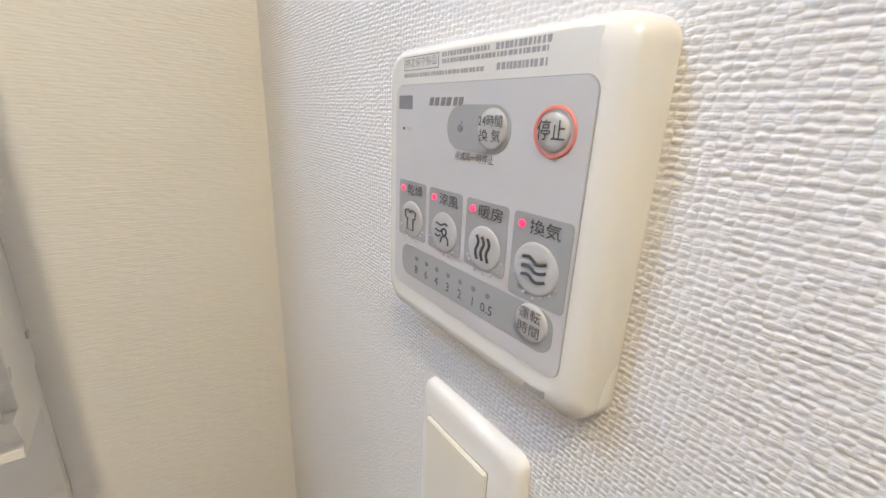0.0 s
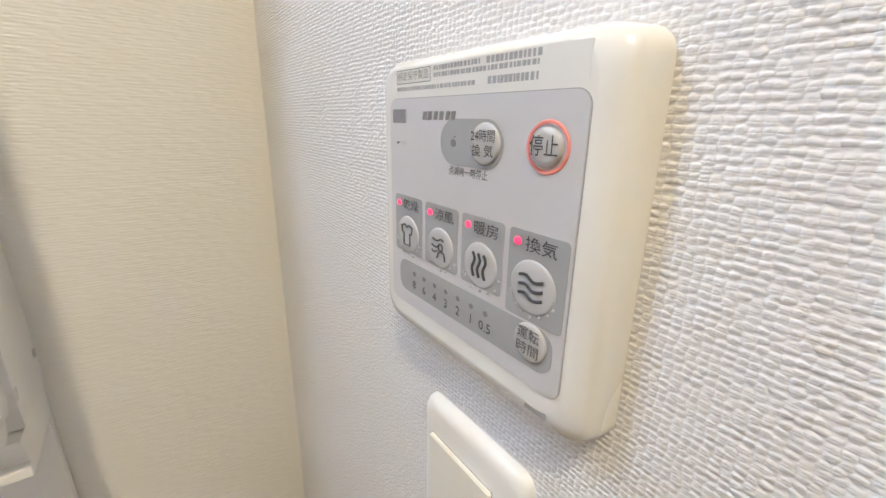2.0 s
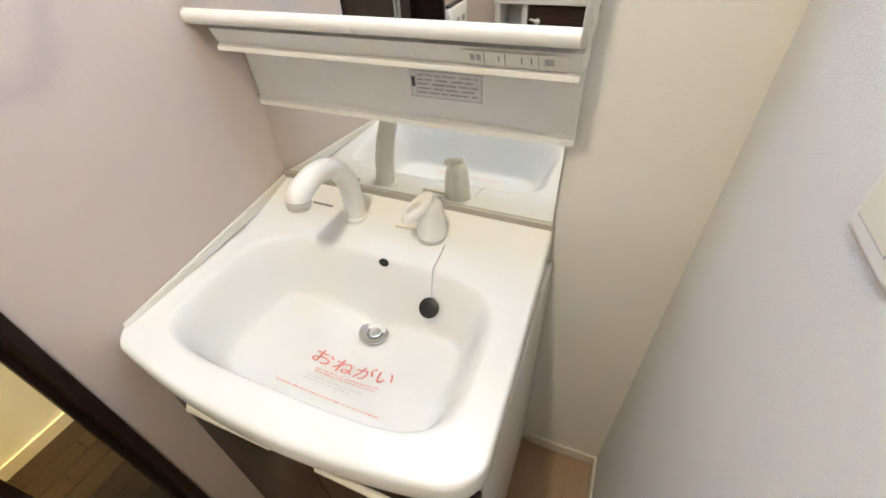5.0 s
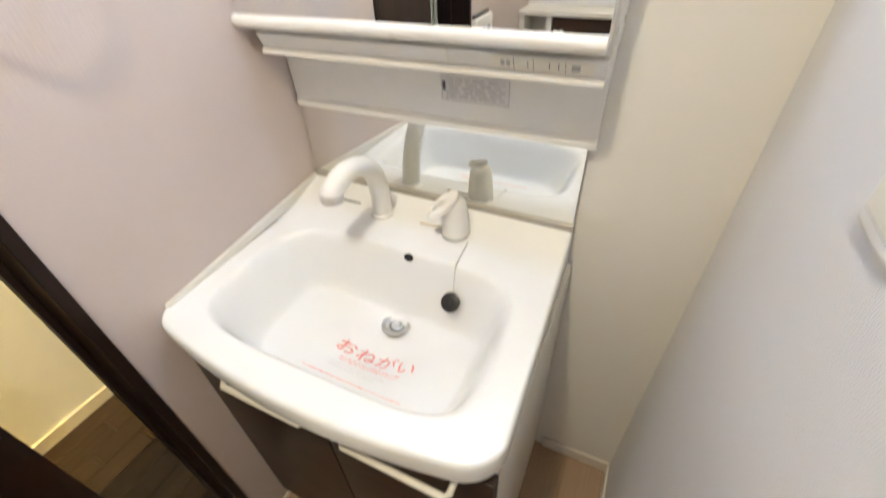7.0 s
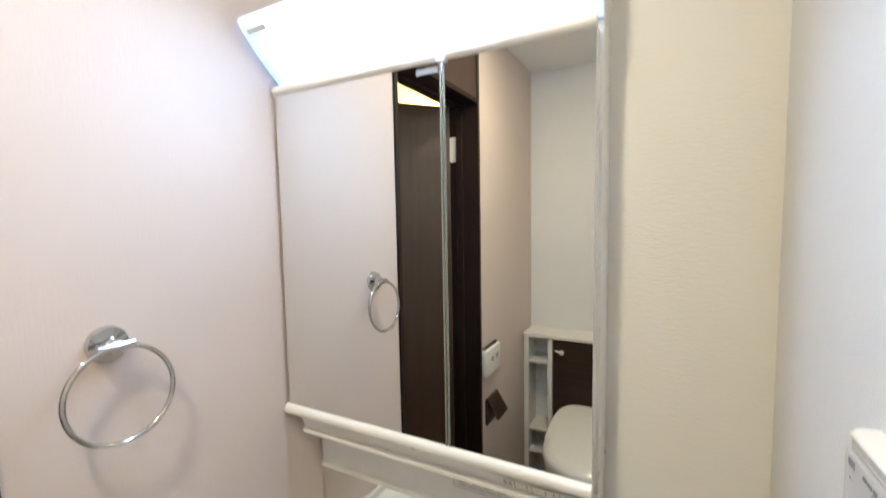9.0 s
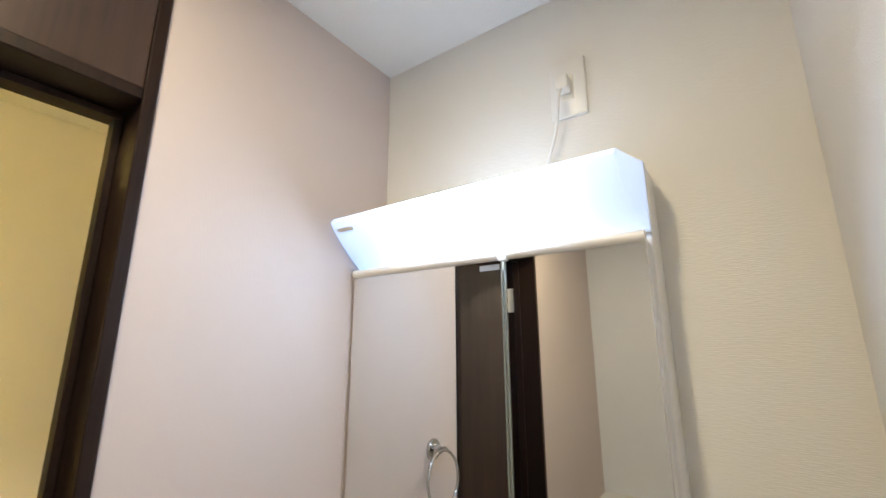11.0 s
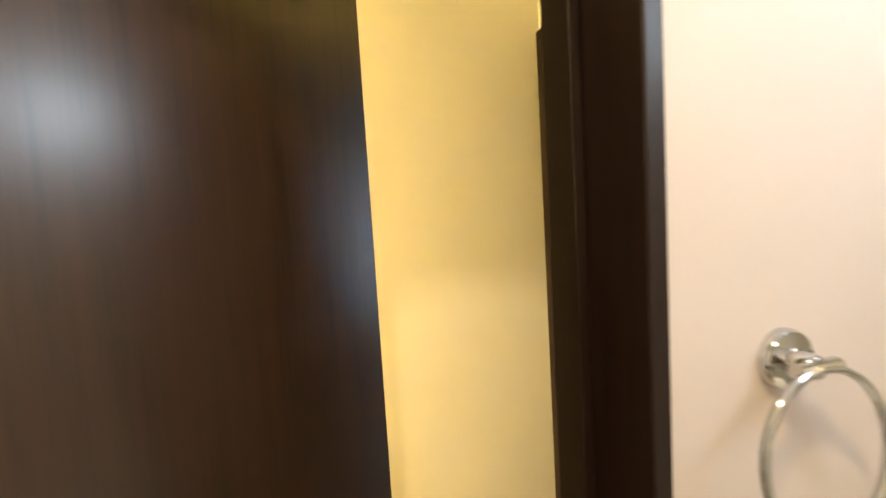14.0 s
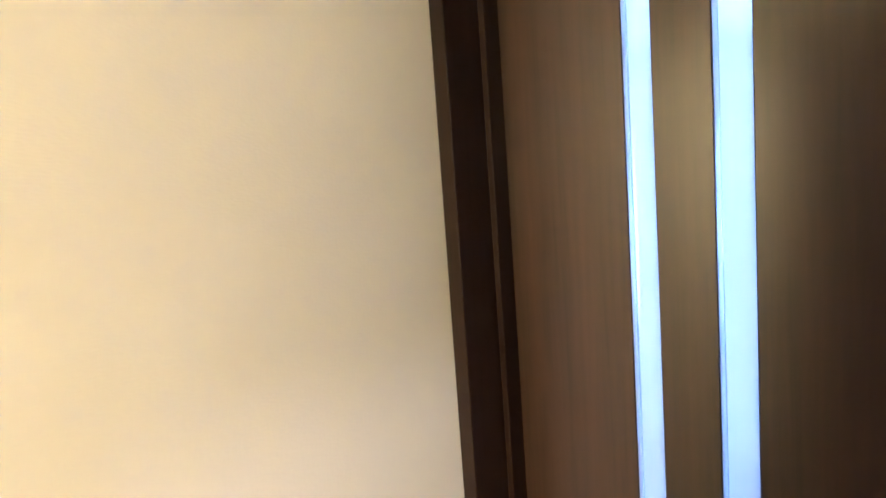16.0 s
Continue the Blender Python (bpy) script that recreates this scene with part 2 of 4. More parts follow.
def lamp_cover_material(name, share):
    """The lit acrylic cover: brightest along the tube, falling off and bluer to the two ends."""
    m, nodes, links, b = nodes_of(name)
    tc, sep = nodes.new("ShaderNodeTexCoord"), nodes.new("ShaderNodeSeparateXYZ")
    links.new(tc.outputs["Generated"], sep.inputs["Vector"])
    tint = ramp(nodes, links, sep.outputs["X"], [(0.0, (0.42, 0.66, 1.0)), (0.13, (0.62, 0.8, 1.0)), (0.24, (0.84, 0.94, 1.0)), (0.68, (0.84, 0.94, 1.0)), (0.80, (0.74, 0.86, 1.0)), (1.0, (0.60, 0.77, 1.0))])
    power = ramp(nodes, links, sep.outputs["X"], [(0.0, (0.025,) * 3), (0.18, (0.04,) * 3), (0.38, (0.28,) * 3), (0.54, (1.0,) * 3), (0.68, (0.95,) * 3), (0.79, (0.07,) * 3), (0.9, (0.035,) * 3), (1.0, (0.022,) * 3)])
    k = nodes.new("ShaderNodeMath")
    k.operation = "MULTIPLY"
    k.inputs[1].default_value = LAMP_GLOW * share
    links.new(power, k.inputs[0])
    b.inputs["Base Color"].default_value = (0.85, 0.88, 0.9, 1)
    b.inputs["Roughness"].default_value = 0.3
    links.new(tint, b.inputs["Emission Color"])
    links.new(k.outputs["Value"], b.inputs["Emission Strength"])
    return m


def frosted(name, colour):
    """Sand-blasted glass: most light is scattered, some passes on blurred."""
    m, nodes, links, b = nodes_of(name)
    out = nodes["Material Output"]
    tr, mx, rf, mx2 = nodes.new("ShaderNodeBsdfTranslucent"), nodes.new("ShaderNodeMixShader"), nodes.new("ShaderNodeBsdfRefraction"), nodes.new("ShaderNodeMixShader")
    tr.inputs["Color"].default_value = (*colour, 1)
    rf.inputs["Color"].default_value = (*colour, 1)
    rf.inputs["Roughness"].default_value, rf.inputs["IOR"].default_value = 0.5, 1.06
    b.inputs["Base Color"].default_value = (0.8, 0.85, 0.9, 1)
    b.inputs["Roughness"].default_value = 0.3
    mx2.inputs["Fac"].default_value, mx.inputs["Fac"].default_value = 0.72, 0.85
    links.new(tr.outputs["BSDF"], mx2.inputs[1])
    links.new(rf.outputs["BSDF"], mx2.inputs[2])
    links.new(b.outputs["BSDF"], mx.inputs[1])
    links.new(mx2.outputs["Shader"], mx.inputs[2])
    links.new(mx.outputs["Shader"], out.inputs["Surface"])
    return m


PAPER = wallpaper("paper_white", (0.80, 0.79, 0.785), (0.0027, 0.0022), 0.00046, 0.28, 0.62)
# vanity wall: the warm lamplight on it is mixed into this paper's cream
PAPER_WARM = wallpaper("paper_warm_tint", (0.80, 0.78, 0.735), (0.013, 0.0026), 0.00016, 0.2, 0.9)
PAPER_M = wallpaper("paper_mauve", (0.62, 0.54, 0.505), (0.005, 0.02), 0.00006)
PAPER_H = wallpaper("paper_hall", (0.80, 0.79, 0.77), (0.006, 0.003), 0.00007)
CEILING = wallpaper("paper_ceiling", (0.82, 0.82, 0.81), (0.006, 0.006), 0.0003)
DARK = wood("dark_wood", (0.020, 0.0105, 0.007), (0.050, 0.0255, 0.016), "z", 0.40, 0.03, coat=1.0)
FRAME = wood("frame_wood", (0.008, 0.004, 0.003), (0.020, 0.0095, 0.0065), "z", 0.42, 0.010)
CABFRONT = wood("cabinet_front", (0.020, 0.012, 0.009), (0.050, 0.030, 0.021), "x", 0.40, 0.012)
VINYL = wood("floor_vinyl", (0.30, 0.20, 0.125), (0.42, 0.30, 0.20), "y", 0.45, 0.03, 0.0001)
PLANK = wood("hall_plank", (0.012, 0.008, 0.006), (0.034, 0.021, 0.014), "y", 0.34, 0.016, 0.0002, 0.25)
CASE = plain("panel_case", (0.78, 0.765, 0.72), 0.26, vary=0.02)
WHITE = plain("white_plastic", (0.80, 0.79, 0.76), 0.30, vary=0.02)
CREAM = plain("cream_plastic", (0.80, 0.77, 0.68), 0.45, vary=0.02)
SKIRT = plain("skirting", (0.72, 0.67, 0.57), 0.4, vary=0.04)
MELAMINE = plain("white_melamine", (0.74, 0.72, 0.67), 0.35, vary=0.02)
BOWL = plain("basin_white", (0.80, 0.805, 0.80), 0.18, vary=0.015, scale=8)
FACE = plain("panel_face", (0.57, 0.56, 0.565), 0.32, vary=0.02)
GREY = plain("panel_grey", (0.36, 0.365, 0.37), 0.4, vary=0.02)
BUTTON = plain("panel_button", (0.50, 0.50, 0.50), 0.26, vary=0.02)
INK = plain("dark_ink", (0.05, 0.05, 0.055), 0.5, vary=0.05)
INK_SOFT = plain("grey_ink", (0.22, 0.22, 0.23), 0.5, vary=0.05)
RED = plain("red_ink", (0.76, 0.22, 0.19), 0.5, vary=0.05)
LED = glow("led_red", (1.0, 0.05, 0.12), 0.55)
SALMON = plain("salmon_ink", (0.78, 0.27, 0.22), 0.4, vary=0.03)
CHROME = plain("chrome", (0.60, 0.60, 0.61), 0.05, 1.0, vary=0.02, spread=0.03)
CHANNEL = plain("dull_channel", (0.42, 0.40, 0.36), 0.42, 0.4, vary=0.05)
LABEL = plain("pale_label", (0.70, 0.69, 0.685), 0.35, vary=0.02)
PRINT = plain("faint_print", (0.36, 0.355, 0.36), 0.5, vary=0.1)
STEEL = plain("steel", (0.56, 0.56, 0.55), 0.33, 1.0, vary=0.05)
SEAL = plain("grey_seal", (0.24, 0.26, 0.24), 0.3, vary=0.05)
RUBBER = plain("black_rubber", (0.014, 0.014, 0.016), 0.4, vary=0.1)
MIRROR = plain("mirror_glass", (0.86, 0.875, 0.86), 0.006, 1.0, vary=0.0, spread=0.003)
CERAMIC = plain("ceramic", (0.78, 0.76, 0.71), 0.14, vary=0.01, coat=0.3)
COVER = lamp_cover_material("lamp_cover", 1.0)
COVER_TOP = lamp_cover_material("lamp_cover_top", 0.26)
BULB = glow("downlight_glow", (1.0, 0.72, 0.34), 9.0)
FROST = frosted("frosted_glass", (0.85, 0.93, 1.0))

# ---- setting ----
structure("floor", box((WALL_X + 0.002, BACK - 0.1, -0.08), (W + 0.1, 0.1, 0)), VINYL, "tan wood-look sheet vinyl floor of the washroom", "floor")
structure("wall_north", box((WALL_X, 0, 0), (W + 0.12, 0.12, CEIL)), PAPER_WARM, "white embossed vinyl wallpaper wall behind the vanity, warm light in its colour", "wall")
structure("wall_east", box((W, BACK - 0.1, 0), (W + 0.12, -0.0005, CEIL)), PAPER, "white coarse-woven vinyl wallpaper wall with the control panel", "wall")
structure("wall_west_1", box((WALL_X, J0 + 0.0005, 0), (0, -0.0005, CEIL)), PAPER_M, "pale mauve wallpaper wall carrying the towel ring", "wall")
structure("wall_west_2", box((WALL_X, BACK - 0.0005, 0), (0, J1 - 0.0005, CEIL)), PAPER_M, "pale mauve wallpaper wall beside the toilet", "wall")
structure("wall_south", box((WALL_X, BACK - 0.12, 0), (W, BACK - 0.001, CEIL)), PAPER, "white wallpaper wall behind the toilet", "wall")
structure("ceiling", box((WALL_X, BACK - 0.12, CEIL), (W + 0.12, 0.12, CEIL + 0.1)), CEILING, "white papered washroom ceiling", "ceiling")
structure("hall_floor", box((HALL_X - 0.1, -2.7, -0.09), (WALL_X, 0.1, -0.012)), PLANK, "dark brown wooden hall floor", "floor")
structure("hall_wall_west", box((HALL_X - 0.12, -2.7, -0.012), (HALL_X, 0.10, HALL_CEIL + 0.1)), PAPER_H, "white papered hall wall in warm light", "wall")
structure("hall_wall_south", box((HALL_X, -2.72, -0.012), (WALL_X, -2.6, HALL_CEIL + 0.1)), PAPER_H, "white papered end wall of the hall", "wall")
structure("hall_wall_east", box((WALL_X, -2.72, -0.012), (-0.03, BACK - 0.125, HALL_CEIL + 0.1)), PAPER_H, "white papered hall wall past the washroom", "wall")
structure("hall_wall_north", box((HALL_X, FRONT_Y + 0.012, 1.999), (WALL_X, 0.10, HALL_CEIL + 0.1)), PAPER_H, "white papered wall above the glazed door", "wall")
structure("hall_ceiling", box((HALL_X, -2.6, HALL_CEIL), (WALL_X - 0.0005, FRONT_Y + 0.0115, HALL_CEIL + 0.1)), CEILING, "white papered hall ceiling", "ceiling")

# the unseen room behind the glazed door, added to light its slits
structure("room_floor", box((-2.0, 0.105, -0.09), (1.0, 2.2, -0.012)), PLANK, "dark wooden floor of the next room", "floor")
north = box((-2.0, 2.2, 0), (-0.65, 2.3, 2.4))
add_box(north, (0.41, 2.2, 0), (1.0, 2.3, 2.4))
add_box(north, (-0.65, 2.2, 0), (0.41, 2.3, 0.82))
add_box(north, (-0.65, 2.2, 1.98), (0.41, 2.3, 2.4))
structure("room_wall_north", north, PAPER_H, "white wall of the unseen next room round the added window", "wall")
# added window: an unseen source of daylight for the slits and door leaf
window = thing("added_window", (-0.12, 2.25, 0.82), "white framed window added in the unseen next room", "window")
window["kind"] = "structure"
for a, b in (((-0.648, 2.225, 0.822), (-0.622, 2.275, 1.978)), ((0.382, 2.225, 0.822), (0.408, 2.275, 1.978)), ((-0.621, 2.225, 0.822), (0.381, 2.275, 0.848)), ((-0.621, 2.225, 1.952), (0.381, 2.275, 1.978))):
    part("window_frame", box(a, b, 0.002, 1), WHITE, window)
part("pane", box((-0.621, 2.248, 0.849), (0.381, 2.252, 1.951)), FROST, window, "frosted pane of the added window")
structure("room_wall_west", box((-2.1, 0.105, 0), (-2.0, 2.3, 2.4)), PAPER_H, "white side wall of the next room", "wall")
structure("room_wall_east", box((1.0, 0.105, 0), (1.1, 2.3, 2.4)), PAPER_H, "white side wall of the next room", "wall")
structure("room_wall_south", box((-2.0, 0.101, 0), (HALL_X - 0.121, 0.16, 2.4)), PAPER_H, "white near wall of the next room", "wall")
structure("room_ceiling", box((-2.0, 0.105, 2.4), (1.0, 2.3, 2.5)), CEILING, "white ceiling of the next room", "ceiling")


def skirting(name, a, b, label):
    structure(name, box(a, b, 0.002, 1), SKIRT, label, "baseboard")


skirting("baseboard_north", (0.62, -0.007, 0), (W, 0, 0.045), "cream baseboard under the vanity wall")
skirting("baseboard_east", (W - 0.007, BACK, 0), (W, -0.0075, 0.045), "cream baseboard along the panel wall")
skirting("baseboard_west_1", (0, J0 + 0.001, 0), (0.006, -0.42, 0.02), "thin cream baseboard strip by the door frame")
skirting("baseboard_west_2", (0, BACK, 0), (0.007, J1 - 0.001, 0.045), "cream baseboard beside the toilet")
skirting("baseboard_hall", (HALL_X, -2.6, -0.012), (HALL_X + 0.009, FRONT_Y - 0.002, 0.048), "cream baseboard along the hall wall")
skirting("baseboard_hall_east", (WALL_X - 0.008, J0 + 0.001, -0.012), (WALL_X, FRONT_Y - 0.002, 0.048), "cream baseboard beside the door in the hall")

# ---- washroom door frame, door leaf ----
door_frame = thing("door_frame", (-0.07, (J0 + J1) / 2, 0), "dark brown wooden door frame reaching the ceiling with a transom panel", "door frame")
door_frame["kind"] = "structure"
FX0, FX1 = WALL_X - 0.010, 0.006
for y0, y1 in ((J0 - 0.018, J0), (J1, J1 + 0.018)):
    part("jamb", box((FX0, y0, 0.0), (FX1, y1, HALL_CEIL - 0.002), 0.0015, 1), FRAME, door_frame)
    part("jamb_top", box((-0.02, y0, HALL_CEIL - 0.002), (FX1, y1, CEIL - 0.001), 0.001, 1), FRAME, door_frame)
part("head", box((FX0, J1 + 0.0185, HEAD), (FX1 - 0.001, J0 - 0.0185, HEAD + 0.0195), 0.0015, 1), FRAME, door_frame)
part("transom_panel", box((-0.03, J1 + 0.0185, HEAD + 0.0200), (0.001, J0 - 0.0185, CEIL - 0.001), 0.001, 1), DARK, door_frame, "dark brown wooden panel above the door")
part("transom_backing", box((WALL_X, J1 + 0.0185, HEAD + 0.0200), (-0.035, J0 - 0.0185, CEIL - 0.001)), PAPER_H, door_frame)
for y0, y1 in ((J0 - 0.029, J0 - 0.0183), (J1 + 0.0183, J1 + 0.029)):
    part("stop", box((-0.090, y0, 0.0), (-0.064, y1, HEAD - 0.012), 0.001, 1), FRAME, door_frame)
part("stop", box((-0.090, J1 + 0.019, HEAD - 0.0118), (-0.064, J0 - 0.019, HEAD - 0.0005), 0.001, 1), FRAME, door_frame)
structure("threshold", box((FX0, J1 + 0.019, -0.0115), (FX1, J0 - 0.019, 0.004), 0.002, 1), SKIRT, "cream door sill strip between hall and washroom", "threshold")

HINGE = Vector((-0.1030, -1.1125, 0))
FREE = Vector((-0.4846, -0.6743, 0))
leaf_turn = math.degrees(math.atan2(FREE.y - HINGE.y, FREE.x - HINGE.x))
LEAF = (FREE - HINGE).length
door_leaf = thing("door_1", HINGE, "dark brown wood-grain washroom door standing ajar into the hall", "door", "", leaf_turn)
part("door_panel", box((0.018, 0.0, 0.008), (LEAF, 0.034, HEAD - 0.002), 0.0012, 1), DARK, door_leaf, local=True)
rose = lathe([(0.024, 0), (0.024, 0.006), (0.022, 0.008), (0.011, 0.009), (0.010, 0.030)], (0, 0), 28)
rose.transform(Matrix.Translation((LEAF - 0.055, 0, 0.905)) @ Matrix.Rotation(radians(90), 4, "X"))
handle = part("lever_rose", rose, STEEL, door_leaf, "satin metal lever rose", local=True)
part("lever", tube(glide([(LEAF - 0.055, -0.026, 0.905), (LEAF - 0.055, -0.045, 0.905), (LEAF - 0.072, -0.053, 0.905), (LEAF - 0.165, -0.053, 0.903)], 5), 0.009, 12), STEEL, handle, "satin metal lever", local=True)
for z in (0.22, 1.82):
    hinge = thing("door_hinge", (0, 0, 0), "flat cream metal hinge on the door frame", "hinge")
    part("leaf_plate", box((-0.123, J1 + 0.0185, z - 0.051), (-0.0905, J1 + 0.0215, z + 0.051), 0.0008, 1), CREAM, hinge)
    part("knuckle", lathe([(0.006, z - 0.052), (0.006, z + 0.052)], (-0.1305, J1 + 0.026), 12), CREAM, hinge)

# ---- glazed hall door with two tall slits ----
slit_frame = thing("glazed_door_frame", (-0.47, -0.03, 0), "dark brown wooden frame of the glazed hall door", "door frame")
slit_frame["kind"] = "structure"
GX0, GX1 = HALL_X, WALL_X
FACE_Y = -0.037         # hall side of the door leaf
part("jamb", box((GX0 + 0.0005, FRONT_Y, -0.012), (GX0 + 0.030, 0.047, 1.975), 0.0015, 1), FRAME, slit_frame)
part("jamb", box((GX1 - 0.030, FRONT_Y, -0.012), (GX1 - 0.0005, 0.047, 1.975), 0.0015, 1), FRAME, slit_frame)
part("head", box((GX0 + 0.0005, FRONT_Y, 1.9755), (GX1 - 0.0005, 0.047, 1.9985), 0.0015, 1), FRAME, slit_frame)
for x0 in (GX0 + 0.0302, GX1 - 0.0422):
    part("stop", box((x0, FACE_Y - 0.040, -0.012), (x0 + 0.012, FACE_Y - 0.001, 1.975), 0.001, 1), FRAME, slit_frame)
slit_door = thing("door_2", (-0.47, FACE_Y, 0), "dark brown hall door with two tall frosted glass slits", "door")
SLITS = ((-0.5687, -0.5324), (-0.4647, -0.4261))
edges_x = [GX0 + 0.033, SLITS[0][0], SLITS[0][1], SLITS[1][0], SLITS[1][1], GX1 - 0.033]
ZA, ZB = 0.10, 1.945
for k in (0, 2, 4):
    part("stile", box((edges_x[k], FACE_Y, -0.004), (edges_x[k + 1], FACE_Y + 0.035, 1.969), 0.0012, 1), DARK, slit_door)
for a, b in SLITS:
    part("rail", box((a + 0.0002, FACE_Y + 0.0002, -0.004), (b - 0.0002, FACE_Y + 0.0348, ZA)), DARK, slit_door)
    part("rail", box((a + 0.0002, FACE_Y + 0.0002, ZB), (b - 0.0002, FACE_Y + 0.0348, 1.969)), DARK, slit_door)
    pane = part("pane", box((a + 0.0003, FACE_Y + 0.0083, ZA), (b - 0.0003, FACE_Y + 0.0123, ZB)), FROST, slit_door, "frosted glass slit lit by daylight")
    # lit side of the slit, drawn as a strip of bright frosted glass
    part("bead", box((a + 0.0003, FACE_Y + 0.0018, ZA), (a + 0.0055, FACE_Y + 0.0080, ZB)), FROST, slit_door, "frosted strip standing in for the lit side of the slit")

# ---- hall downlight ----
down = thing("ceiling_downlight", (-0.45, -2.20, HALL_CEIL), "small round recessed warm ceiling downlight", "downlight")
rim = bmesh.new()
tube([(-0.45 + 0.058 * math.cos(2 * math.pi * k / 32), -2.20 + 0.058 * math.sin(2 * math.pi * k / 32), HALL_CEIL - 0.003) for k in range(32)], 0.006, 8, True, 1, rim)
part("rim", rim, WHITE, down)
part("lens", lathe([(0.052, HALL_CEIL - 0.004), (0.052, HALL_CEIL - 0.0005)], (-0.45, -2.20), 32), BULB, down, "glowing warm lens")

wash_down = thing("ceiling_downlight", (0.41, -0.88, CEIL), "small round recessed warm ceiling downlight", "downlight")
rim = tube([(0.41 + 0.058 * math.cos(2 * math.pi * k / 32), -0.88 + 0.058 * math.sin(2 * math.pi * k / 32), CEIL - 0.003) for k in range(32)], 0.006, 8, True)
part("rim", rim, WHITE, wash_down)
part("lens", lathe([(0.052, CEIL - 0.004), (0.052, CEIL - 0.0005)], (0.41, -0.88), 32), BULB, wash_down, "glowing warm lens")

# ---- vanity cabinet ----
RIM = 0.783
vanity = thing("vanity_cabinet", (0.30, -0.22, 0), "vanity base cabinet with dark brown doors and cream sides", "vanity cabinet")
part("side_panel", box((0.582, -0.425, 0), (0.600, -0.002, 0.735), 0.001, 1), MELAMINE, vanity, "cream melamine side panel")
part("side_panel", box((0.002, -0.425, 0), (0.018, -0.002, 0.735), 0.001, 1), MELAMINE, vanity, "cream melamine side panel")
part("back_panel", box((0.0182, -0.012, 0.05), (0.5818, -0.003, 0.735)), MELAMINE, vanity)
part("kickboard", box((0.0182, -0.418, 0.0), (0.5818, -0.402, 0.058)), CABFRONT, vanity)
part("bottom_panel", box((0.0182, -0.40, 0.058), (0.5818, -0.0122, 0.074)), MELAMINE, vanity)
for x0, x1, h0, h1 in ((0.006, 0.3005, 0.137, 0.307), (0.3035, 0.598, 0.374, 0.546)):
    leaf = part("door", box((x0, -0.444, 0.062), (x1, -0.4255, 0.712), 0.0015, 2), CABFRONT, vanity, "dark brown wood-grain cabinet door")
    zh = 0.700
    grip = [(h0, -0.445, zh), (h0, -0.470, zh), (h0 + 0.006, -0.477, zh), (h1 - 0.006, -0.477, zh), (h1, -0.470, zh), (h1, -0.445, zh)]
    part("handle", tube(grip, 0.0052, 10), CREAM, leaf, "cream metal bar handle")

# ---- washbasin ----
basin_thing = thing("washbasin", (0.30, -0.22, RIM), "white moulded washbasin counter with bowed front", "washbasin")
BX, BY, HX, HY = 0.299, -0.2925, 0.254, 0.143
DRAIN = (0.3065, -0.2070)


def front_edge(x):
    y = -0.491 + (0.030 if x < 0.315 else 0.034) * ((x - 0.315) / 0.29) ** 2
    for side, cx, r in ((-1, 0.0005, 0.034), (1, 0.6045, 0.050)):
        d = (x - (cx + side * -r)) * side
        if d > 0:
            y += r - math.sqrt(max(0.0, r * r - min(d, r) ** 2))
    return min(y, -0.06)


def rim_z(y):
    """Flat at the front, the deck rises in a shallow curve to the wall."""
    return RIM + 0.003 * min(1.0, max(0.0, (y + 0.43) / 0.2)) + 0.036 * min(1.0, max(0.0, (y + 0.17) / 0.155)) ** 1.2


def bowl_z(x, y):
    e = 4.6
    r = (abs((x - BX) / HX) ** e + abs((y - BY) / HY) ** e) ** (1 / e)
    q = max(0.0, 1 - math.hypot((x - DRAIN[0]) / 0.24, (y - DRAIN[1]) / 0.19))
    deep = 0.135 + 0.035 * q * q * (3 - 2 * q)
    t = min(1.0, max(0.0, (1.0 - r) / 0.25))
    t = t * t * (3 - 2 * t)
    sink = 0.74 * t + 0.26 * min(1.0, max(0.0, 1 - r) / 0.9) if r < 1 else 0.0
    z = rim_z(y) * (1 - sink) + (RIM - deep) * sink
    d = math.hypot(x - DRAIN[0], y - DRAIN[1])
    if d < 0.030:
        z -= 0.006 * min(1.0, (0.030 - d) / 0.008)
    return z


bm = bmesh.new()
NX, NY = 96, 90
xs = [0.0015 + (0.6035 - 0.0015) * (0.7 * (0.5 - 0.5 * math.cos(math.pi * i / NX)) + 0.3 * i / NX) for i in range(NX + 1)]
cols = []
for x in xs:
    yf = front_edge(x)
    col = []
    for j in range(NY + 1):
        y = -0.002 + (yf + 0.002) * j / NY
        z = bowl_z(x, y)
        lip = min(y - yf,  0.6035 - x)
        if lip < 0.007:
            z -= 0.007 - math.sqrt(max(0.0, 0.007 ** 2 - (0.007 - lip) ** 2))
        draw = 0.013 * max(0.0, (x - 0.45) / 0.1535) * min(1.0, max(0.0, (y + 0.43) / 0.415))
        col.append(bm.verts.new((x - draw, y, z)))
    cols.append(col)
for i in range(NX):
    for j in range(NY):
        bm.faces.new((cols[i][j], cols[i][j + 1], cols[i + 1][j + 1], cols[i + 1][j]))
rim_loop = [cols[i][NY] for i in range(NX + 1)]
down_loop = [bm.verts.new((v.co.x, v.co.y + 0.002, 0.737)) for v in rim_loop]
for i in range(NX):
    bm.faces.new((rim_loop[i], down_loop[i], down_loop[i + 1], rim_loop[i + 1]))
for col, flip in ((cols[0], False), (cols[NX], True)):
    low = [bm.verts.new((v.co.x, v.co.y + (0.002 if j == NY else 0), 0.737)) for j, v in enumerate(col)]
    for j in range(NY):
        quad = (col[j], low[j], low[j + 1], col[j + 1])
        bm.faces.new(quad[::-1] if flip else quad)
bmesh.ops.recalc_face_normals(bm, faces=bm.faces[:])
